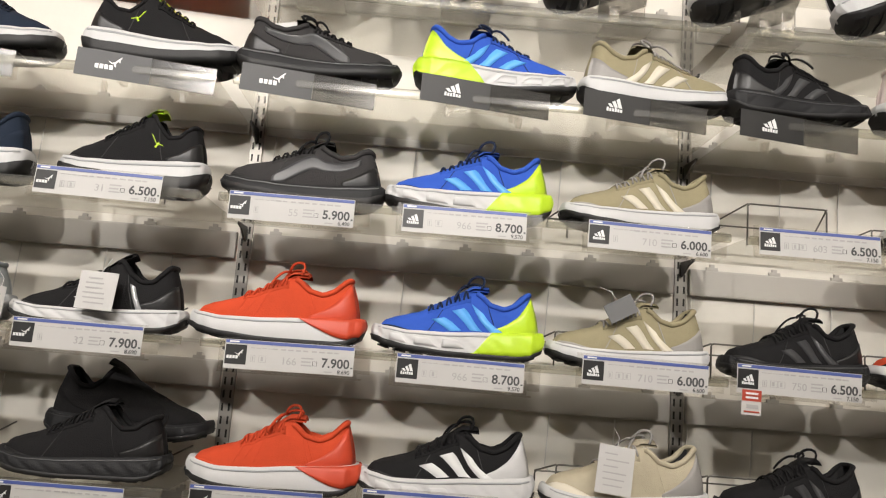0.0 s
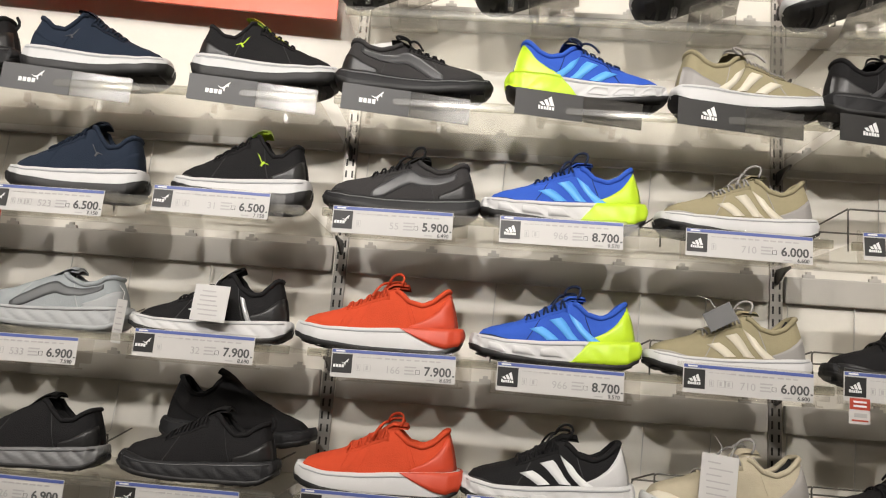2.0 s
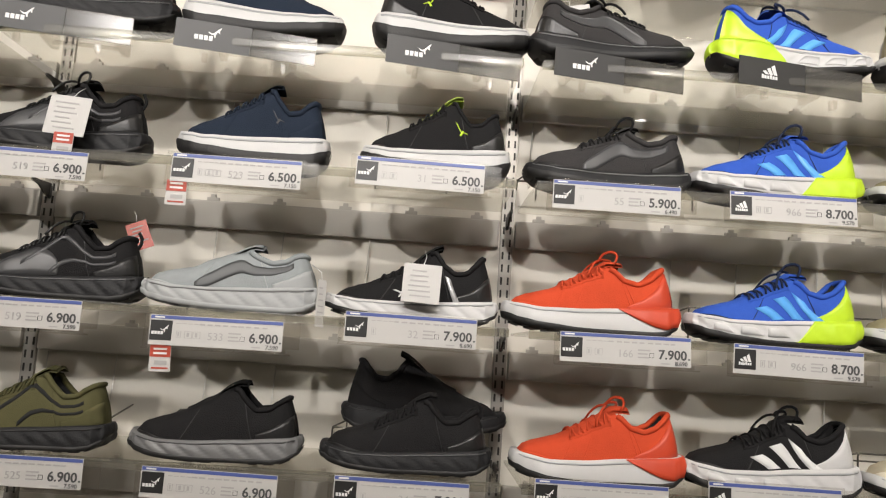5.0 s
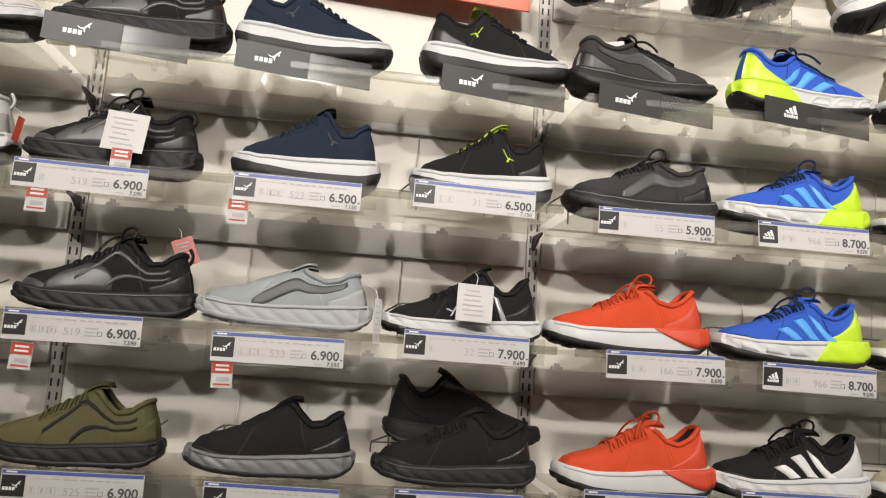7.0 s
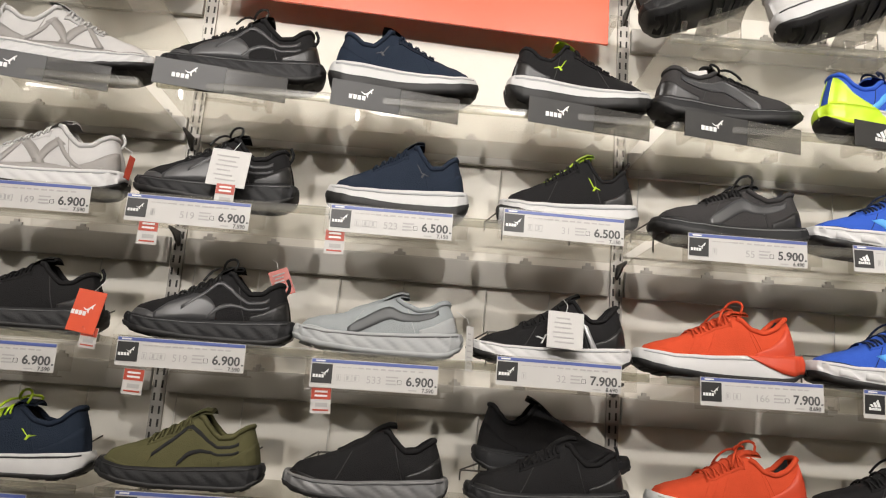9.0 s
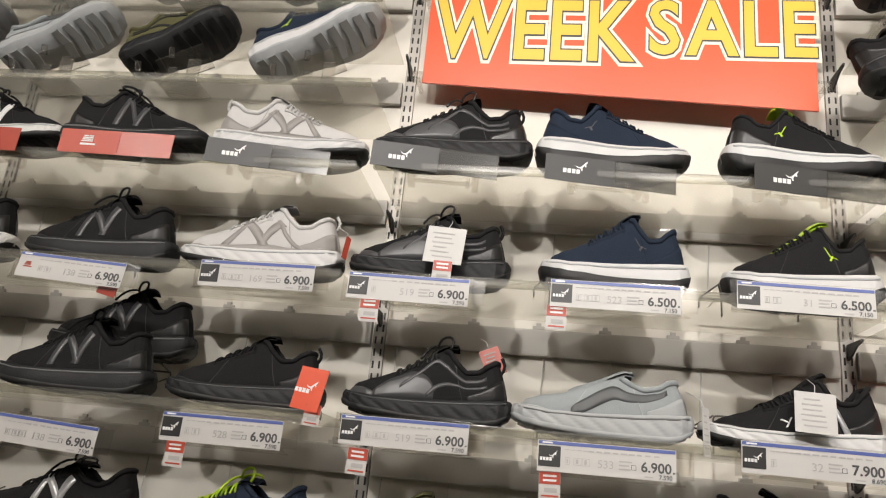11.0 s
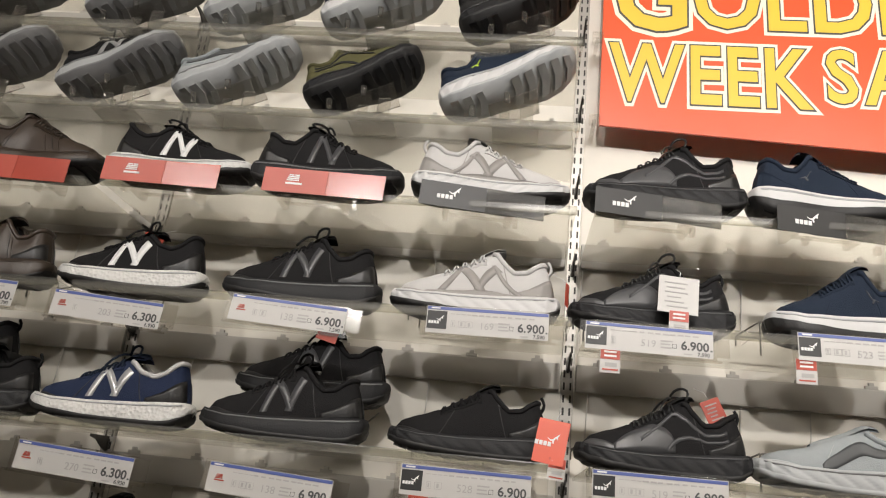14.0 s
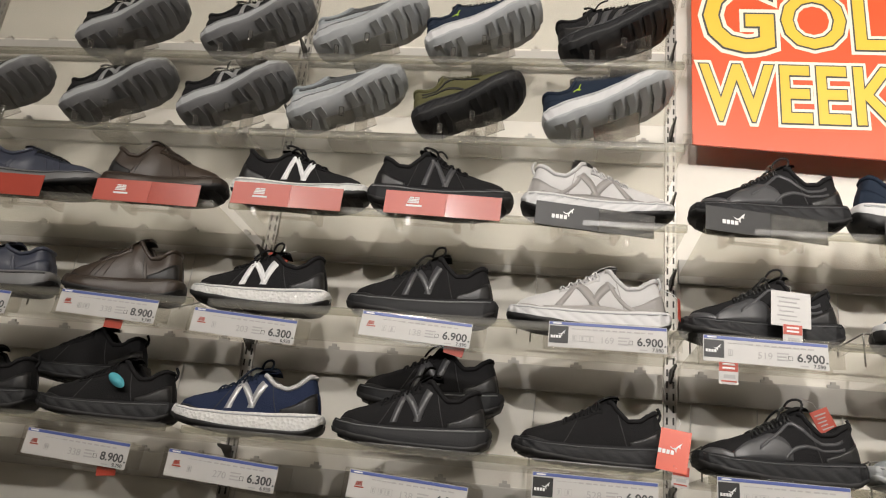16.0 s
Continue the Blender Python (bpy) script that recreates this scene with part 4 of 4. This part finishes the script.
def price_tag(x, z, code, price, sub, kind, yaw=0.0):
    root = new("price_tag", None)
    tagged(root, f"white printed price tag reading {price} in a clear holder", "price tag", "price tags on the shelf edges")
    w, h = 0.203, 0.0455
    piece("holder", mesh_of("holder", *box_data(-0.009, w + 0.006, 0.0012, 0.003, -h - 0.003, 0.003, 0.0005), "clear", False), root)
    piece("holder_end", mesh_of("holder_end", *box_data(w + 0.0065, w + 0.026, 0.0012, 0.003, -h + 0.004, 0.0, 0.0005), "clear", False), root)
    piece("holder_lip", mesh_of("holder_lip", *box_data(-0.009, w + 0.013, -0.0025, 0.003, -h - 0.006, -h - 0.0033), "clear", False), root)
    pap = flat("paper", 0, w, -h, 0, 0, "paper", root)
    y = -0.0007
    flat("header_strip", 0.001, w - 0.001, -0.0058, -0.0008, y, "bluestrip" if kind != "slit" else "bluestrip", pap)
    flat("header_print", 0.007, 0.022, -0.0045, -0.0022, y - 0.0006, "white", pap)
    if kind == "slit":
        leaf_mark(root, 0.020, -0.024, 0.009, y, "redcard", "slit")
    else:
        sq = flat("maker_square", 0.0015, 0.0345, -0.0385, -0.008, y, "darkplate", root)
        leaf_mark(sq, 0.018 if kind == "wedge" else 0.017, -0.027 if kind == "wedge" else -0.024, 0.0125 if kind == "wedge" else 0.0115, y - 0.0007, "white", kind)
    rnd = random.Random(code + price + str(x))
    for k in range(9):
        a = 0.075 + 0.012 * k + rnd.uniform(-0.001, 0.001)
        flat("small_print", a, a + rnd.uniform(0.007, 0.010), -0.0128, -0.0105, y, "grey_print", pap)
    for k in range(4):
        a = 0.04 + 0.009 * k
        flat("small_print", a, a + 0.0072, -0.0122, -0.0112, y, "grey_print", pap)
    for k in range(rnd.choice((1, 2, 3))):
        a = 0.0415 + 0.0125 * k
        wd = 0.007 if k == 0 else 0.0115
        for (p, q, r_, s_) in ((a, a + wd, -0.0235, -0.0230), (a, a + wd, -0.0335, -0.0330), (a, a + 0.0005, -0.0335, -0.0230), (a + wd - 0.0005, a + wd, -0.0335, -0.0230)):
            flat("icon_line", p, q, r_, s_, y, "grey_print", pap)
        flat("icon", a + wd * 0.3, a + wd * 0.6, -0.0315, -0.0250, y, "grey_print", pap)
    number("code_figure", code, 0.0165, 0.1135, -0.0345, y, "grey_print", pap)
    for k in range(3):
        flat("small_print", 0.1205, 0.1205 + (0.019, 0.015, 0.017)[k], -0.0238 - 0.0055 * k, -0.0215 - 0.0055 * k, y, "grey_print", pap)
    for q in ((0.1385, 0.1455, -0.0335, -0.0330), (0.1385, 0.1455, -0.0270, -0.0265), (0.1385, 0.1391, -0.0335, -0.0265), (0.1449, 0.1455, -0.0335, -0.0265)):
        flat("yen_box", *q, y, "ink", pap)
    number("price_figure", price, 0.0200, 0.1965, -0.0345, y, "ink", pap, 0.0004)
    flat("small_print", 0.1985, 0.2015, -0.0345, -0.032, y, "ink", pap)
    flat("small_print", 0.157, 0.170, -0.0425, -0.0405, y, "grey_print", pap)
    number("tax_figure", sub, 0.0088, 0.1975, -0.0435, y, "ink", pap, 0.0001)
    for hx in (0.03, 0.18):
        piece("clip", mesh_of("clip", *box_data(hx - 0.005, hx + 0.005, 0.0031, 0.017, -0.010, -0.004, 0.0005), "clear", False), root)
    root.matrix_basis = pose(x, TAG_Y, z, random.uniform(-4, 2), random.uniform(-0.7, 0.9) + (3.2 if kind == "slit" else 0.0), yaw)
    return root


def sale_card(x, z, y=1.192, tilt=0.0, s=1.0):
    root = new("sale_card", None)
    tagged(root, "small red and white discount card under a price tag", "card", "discount cards")
    flat("card", 0, 0.032 * s, -0.040 * s, 0, 0, "paper", root)
    flat("red_field", 0.0005, 0.0315 * s, -0.018 * s, -0.0005, -0.0007, "redcard", root)
    for k in range(2):
        flat("white_print", 0.006 * s, 0.026 * s, (-0.0075 - 0.0065 * k) * s, (-0.0045 - 0.0065 * k) * s, -0.0014, "white", root)
    flat("price_print", 0.008 * s, 0.027 * s, -0.0300 * s, -0.0235 * s, -0.0007, "grey_print", root)
    flat("price_print", 0.004 * s, 0.029 * s, -0.0360 * s, -0.0335 * s, -0.0007, "redcard", root)
    root.matrix_basis = pose(x, y, z, 0, tilt, 0)
    return root


W_, L_, S_ = "wedge", "leap", "slit"
TAGS = [(-2.363, 1.801, "338", "8.900", "9.790", S_), (-2.087, 1.783, "203", "6.300", "6.930", S_), (-1.765, 1.799, "138", "6.900", "7.590", S_), (-1.428, 1.804, "169", "6.900", "7.590", L_),
        (-1.165, 1.799, "519", "6.900", "7.590", L_), (-0.831, 1.807, "523", "6.500", "7.150", L_), (-0.543, 1.823, "31", "6.500", "7.150", L_), (-0.231, 1.807, "55", "5.900", "6.490", L_),
        (0.050, 1.808, "966", "8.700", "9.570", W_), (0.355, 1.808, "710", "6.000", "6.600", W_), (0.637, 1.819, "603", "6.500", "7.150", W_), (-2.67, 1.80, "338", "8.300", "9.130", S_),
        (-2.353, 1.537, "338", "8.900", "9.790", S_), (-2.077, 1.524, "270", "6.300", "6.930", S_), (-1.748, 1.520, "138", "6.900", "7.590", S_), (-1.441, 1.545, "528", "6.900", "7.590", L_),
        (-1.146, 1.565, "519", "6.900", "7.590", L_), (-0.837, 1.553, "533", "6.900", "7.590", L_), (-0.541, 1.578, "32", "7.900", "8.690", L_), (-0.209, 1.569, "166", "7.900", "8.690", L_),
        (0.061, 1.568, "966", "8.700", "9.570", W_), (0.356, 1.588, "710", "6.000", "6.600", W_), (0.605, 1.594, "750", "6.500", "7.150", W_),
        (-1.45, 1.315, "528", "6.900", "7.590", L_), (-1.115, 1.331, "525", "6.900", "7.590", L_), (-0.825, 1.328, "526", "6.900", "7.590", L_), (-0.538, 1.332, "34", "7.900", "8.690", L_),
        (-0.237, 1.346, "167", "7.900", "8.690", L_), (0.026, 1.358, "956", "8.700", "9.570", W_), (0.33, 1.36, "710", "6.000", "6.600", W_), (0.61, 1.36, "750", "6.500", "7.150", W_)]
TAG_Y = 1.182
for tx, tz, code, price, sub, kd in TAGS:
    price_tag(tx, tz, code, price, sub, kd)
for cx, cz in ((-1.140, 1.756), (-0.836, 1.764), (-1.426, 1.500), (-1.128, 1.516), (-0.833, 1.507), (0.613, 1.554)):
    sale_card(cx, cz, TAG_Y, random.uniform(-3, 3))


# ---------------------------------------------------------------- maker plates in front of the row with toes to the right
def maker_plate(x, z, kind, yaw):
    root = new("maker_plate", None)
    w, h = 0.225, 0.047
    if kind == "slit":
        tagged(root, "red plate with a white maker's sign on the shelf edge", "sign", "maker plates")
        flat("plate", 0, w * 0.53, -h, 0, 0, "redcard", root, t=0.0015)
        flat("pocket_back", w * 0.53 + 0.0004, w, -h, 0, 0.0004, "redfilm", root, t=0.0012)
        leaf_mark(root, 0.058, -0.024, 0.017, -0.0008, "white", "slit")
    else:
        tagged(root, "dark plate with a white maker's sign and clear pocket", "sign", "maker plates")
        flat("plate", 0, w * 0.53, -h, 0, 0, "darkplate", root, t=0.0015)
        flat("pocket_back", w * 0.53 + 0.0004, w, -h, 0, 0.0004, "smoke", root, t=0.0012)
        fl = [(w * 0.53 + 0.001, -h + 0.001), (w - 0.001, -h + 0.001), (w - 0.001, -0.001), (w * 0.53 + 0.001, -0.001)]
        piece("pocket_rim", mesh_of("pocket_rim", *tube_data([(a, -0.0005, b) for a, b in fl], 0.0008, 4, True), "clear"), root)
        if kind == "wedge":
            leaf_mark(root, 0.055, -0.026, 0.018, -0.0008, "white", "wedge")
        else:
            leaf_mark(root, 0.052, -0.022, 0.019, -0.0008, "white", "leap")
    for lx in (0.05, 0.175):
        piece("foot", mesh_of("foot", *box_data(lx - 0.004, lx + 0.004, -0.001, 0.012, -0.066, -h - 0.0045, 0.001), "clear", False), root)
    root.matrix_basis = pose(x, 1.186, z, 0, 1.5, yaw)
    return root


for px_, pz_, kd in ((-2.70, 2.045, S_), (-2.357, 2.040, S_), (-2.064, 2.047, S_), (-1.754, 2.044, S_), (-1.464, 2.038, L_), (-1.156, 2.044, L_), (-0.851, 2.031, L_), (-0.510, 2.029, L_),
                     (-0.237, 2.027, L_), (0.063, 2.036, W_), (0.338, 2.034, W_), (0.605, 2.022, W_)):
    maker_plate(px_, pz_, kd, 0 if kd == S_ else 9)


def riser(x, z, yaw):
    root = new("shoe_riser", None)
    tagged(root, "low clear acrylic riser under a display shoe", "stand", "clear risers")
    for lx in (0.055, 0.175):
        piece("rib", mesh_of("rib", *box_data(lx, lx + 0.012, -0.028, 0.03, 0, 0.026, 0.001), "clear", False), root)
    piece("tie", mesh_of("tie", *box_data(0.068, 0.1745, -0.003, 0.003, 0.001, 0.006), "clear", False), root)
    root.matrix_basis = pose(x, YC, z, 0, 0, yaw)


for x, k in TOE_R + [(-1.16, "shadow")]:
    riser(x, Z1 - 0.0045, 7 if k not in ("brown", "zigwhite", "zigblack", "steelblue") else 2)


# ---------------------------------------------------------------- clear stands of the tilted rows
def clear_stand(x, z):
    root = new("shoe_stand", None)
    tagged(root, "clear acrylic stand holding a tilted shoe", "stand", "clear shoe stands")
    piece("base", mesh_of("base", *box_data(0.06, 0.15, -0.035, 0.035, 0, 0.005, 0.0015), "stand", False), root)
    piece("upright", mesh_of("upright", *box_data(0.112, 0.138, -0.016, -0.011, 0.004, 0.062, 0.0015), "stand", False), root)
    piece("upright", mesh_of("upright", *box_data(0.072, 0.092, -0.016, -0.011, 0.004, 0.044, 0.0015), "stand", False), root)
    vs, fs = box_data(0, 0.10, -0.03, 0.03, 0, 0.004, 0.001)
    m = pose(0.055, -0.004, 0.036, -20, -24, 0)
    piece("cradle", mesh_of("cradle", [m @ Vector(v) for v in vs], fs, "stand", False), root)
    for bx in (0.02, 0.085):
        piece("stop", mesh_of("stop", *tube_data([(bx, -0.034, 0.012 + bx * 0.5), (bx, -0.040, 0.030 + bx * 0.5)], 0.006, 8), "stand"), root)
    root.matrix_basis = pose(x, 1.285, z, 0, 0, 0)
    return root


for x, k, lev in UP:
    clear_stand(x + 0.03, SHELF_UP[lev] + 0.0005)


# ---------------------------------------------------------------- hanging cards and papers on shoes
def hang_card(name, label, x, y, z, w, h, material, tilt=0.0, yaw=0.0, lines=True, string=0.03):
    root = new(name, None)
    tagged(root, label, "card", "paper tags on shoes")
    flat("card", -w / 2, w / 2, -h, 0, 0, material, root, t=0.001)
    if lines:
        rnd = random.Random(x)
        for k in range(6):
            a = -w * 0.36 + rnd.uniform(0, 0.1) * w
            flat("print_line", a, a + w * rnd.uniform(0.35, 0.65), -h * (0.16 + 0.13 * k) - 0.0022, -h * (0.16 + 0.13 * k), -0.0007, "grey_print", root)
    piece("string", mesh_of("string", *tube_data([(0, 0.0008, -0.004), (0.004, 0.012, string * 0.5), (0.0, 0.035, string)], 0.0006, 4), "white"), root)
    root.matrix_basis = pose(x, y, z, -6, tilt, yaw)
    return root


hang_card("price_card", "white printed card hanging on a black shoe", -1.010, 1.205, 1.893, 0.066, 0.066, "paper", 4)
sale_card(-1.028, 1.832, 1.198, 2)
hang_card("price_card", "white printed card hanging on a black shoe", -0.427, 1.205, 1.660, 0.060, 0.062, "paper", 2)
hang_card("price_card", "white printed card hanging on a beige shoe", 0.424, 1.205, 1.448, 0.058, 0.075, "paper", 6)
rc = hang_card("maker_card", "red card with a white leaping sign on a heel loop", -1.205, 1.205, 1.636, 0.050, 0.070, "orangecard", 8, -8, False)
leaf_mark(rc, -0.006, -0.034, 0.017, -0.0007, "white", "leap")
sale_card(-1.212, 1.578, 1.200, 5, 0.85)
hang_card("maker_card", "red card tucked behind a black shoe", -0.935, 1.33, 1.712, 0.036, 0.05, "redcard", -24, 10)
hang_card("maker_card", "red card on the heel of a white shoe", -1.193, 1.25, 1.880, 0.012, 0.045, "redcard", 14, 60, False)
hang_card("maker_card", "red card on the tongue of a black trainer", -1.975, 1.27, 1.925, 0.05, 0.022, "redcard", 28, -15, False)
hang_card("price_card", "narrow paper tag hanging at a grey shoe's heel", -0.585, 1.215, 1.625, 0.016, 0.075, "paper", 4, 40)
hang_card("paper_slip", "folded grey paper slip tucked in khaki laces", 0.415, 1.215, 1.683, 0.055, 0.032, "midgrey", -28, 15, False)
hang_card("paper_slip", "folded white paper slip tucked in a charcoal shoe", -0.205, 1.265, 2.135, 0.07, 0.028, "paper", -10, 0, False)
for cx, cz, tilt in ((-2.245, 1.752, 3), (-2.190, 1.487, -6), (-1.590, 1.750, 14)):
    back = new("card_back", None)
    tagged(back, "dark red card showing behind a price tag", "card", "cards behind price tags")
    flat("card", -0.018, 0.018, -0.020, 0.0, 0.0, "redcard", back, t=0.001)
    piece("string", mesh_of("string", *tube_data([(0, 0.0015, -0.002), (0, 0.006, 0.02), (0, 0.012, 0.045)], 0.0006, 4), "white"), back)
    back.matrix_basis = pose(cx, TAG_Y + 0.006, cz, 0, tilt, 0)
stk = new("sticker", mesh_of("sticker", *tube_data([(0, 0, 0), (0, -0.0012, 0)], 0.02, 20), "teal"))
tagged(stk, "oval teal sticker on a black shoe's tongue", "sticker")
stk.matrix_basis = pose(-2.230, 1.222, 1.640, -12, 35, 0) @ Matrix.Diagonal((1, 1, 0.5, 1))

# ---------------------------------------------------------------- sale poster
pos = new("sale_poster", None)
tagged(pos, "glossy red sale poster with yellow outlined lettering", "poster")
PX0, PX1, PZ0, PZ1 = -1.132, -0.318, 2.276, 2.93
sheet_v, sheet_f = box_data(PX0, PX1, 1.432, 1.438, PZ0, PZ1, 0.001)
# the lower edge is cut a little aslant
sheet_v = [(v[0], v[1], v[2] + (0.026 - 0.042 * (v[0] - PX0) / (PX1 - PX0) if v[2] < PZ0 + 0.01 else 0.0)) for v in sheet_v]
piece("sheet", mesh_of("sheet", sheet_v, sheet_f, "poster", False), pos)
for fz in (PZ1 - 0.01,):
    box("frame_rail", PX0 - 0.004, PX1 + 0.004, 1.439, 1.446, fz, fz + 0.016, "steel", pos)


def poster_word(txt, x0, x1, zb, zt, first_big=1.0):
    spans = []
    for ch in txt:
        me = text_mesh(ch, 1.0, "yellow")
        xs = [v.co.x for v in me.vertices]
        ys = [v.co.y for v in me.vertices]
        spans.append((min(xs), max(xs), min(ys), max(ys)))
        bpy.data.meshes.remove(me)
    gap = 0.13
    wide = sum((b - a) * (first_big if n == 0 else 1) for n, (a, b, _, _) in enumerate(spans)) + gap * (len(txt) - 1)
    sx, at = (x1 - x0) / wide, x0
    for n, (ch, (a, b, lo_, hi_)) in enumerate(zip(txt, spans)):
        big = first_big if n == 0 else 1.0
        sy = (zt - zb) * big / (hi_ - lo_)
        z0 = zb - (zt - zb) * (big - 1) * 0.25
        for k, (nm, off, mt) in enumerate((("letter_rim", 0.072, "cream"), ("letter_outline", 0.036, "ink"), ("letter_fill", 0.018, "yellow"))):
            me = text_mesh(ch, 1.0, mt, 0.0, off)
            for v in me.vertices:
                v.co = ((v.co.x - a) * sx * big + at, 1.4314 - 0.0009 * k - 0.0003 * (n % 2), (v.co.y - lo_) * sy + z0)
            piece(nm, me, pos)
        at += ((b - a) * big + gap) * sx


poster_word("WEEK", -1.112, -0.690, 2.366, 2.508)
poster_word("SALE", -0.650, -0.318, 2.384, 2.512)
poster_word("GOLDEN", -1.100, -0.31, 2.562, 2.712, 1.3)
for k in range(9):
    a = -1.02 + 0.075 * k
    box("ruby_print", a, a + 0.045, 1.4310, 1.4318, 2.765, 2.772, "cream", pos)
    box("ruby_print", a + 0.015, a + 0.022, 1.4305, 1.4316, 2.750, 2.795, "cream", pos)
for px_ in (PX0 - 0.01, PX1 + 0.012):
    for pz_ in (2.31, 2.52, 2.72):
        cl = new("poster_clip", mesh_of("poster_clip", *join(box_data(-0.012, 0.012, -0.012, 0.0, -0.012, 0.012, 0.002), box_data(-0.004, 0.004, 0, 0.06, -0.005, 0.005, 0.001)), "clear", False))
        tagged(cl, "clear plastic clip holding the poster's edge", "clip", "poster clips")
        cl.matrix_basis = pose(px_, 1.432, pz_)
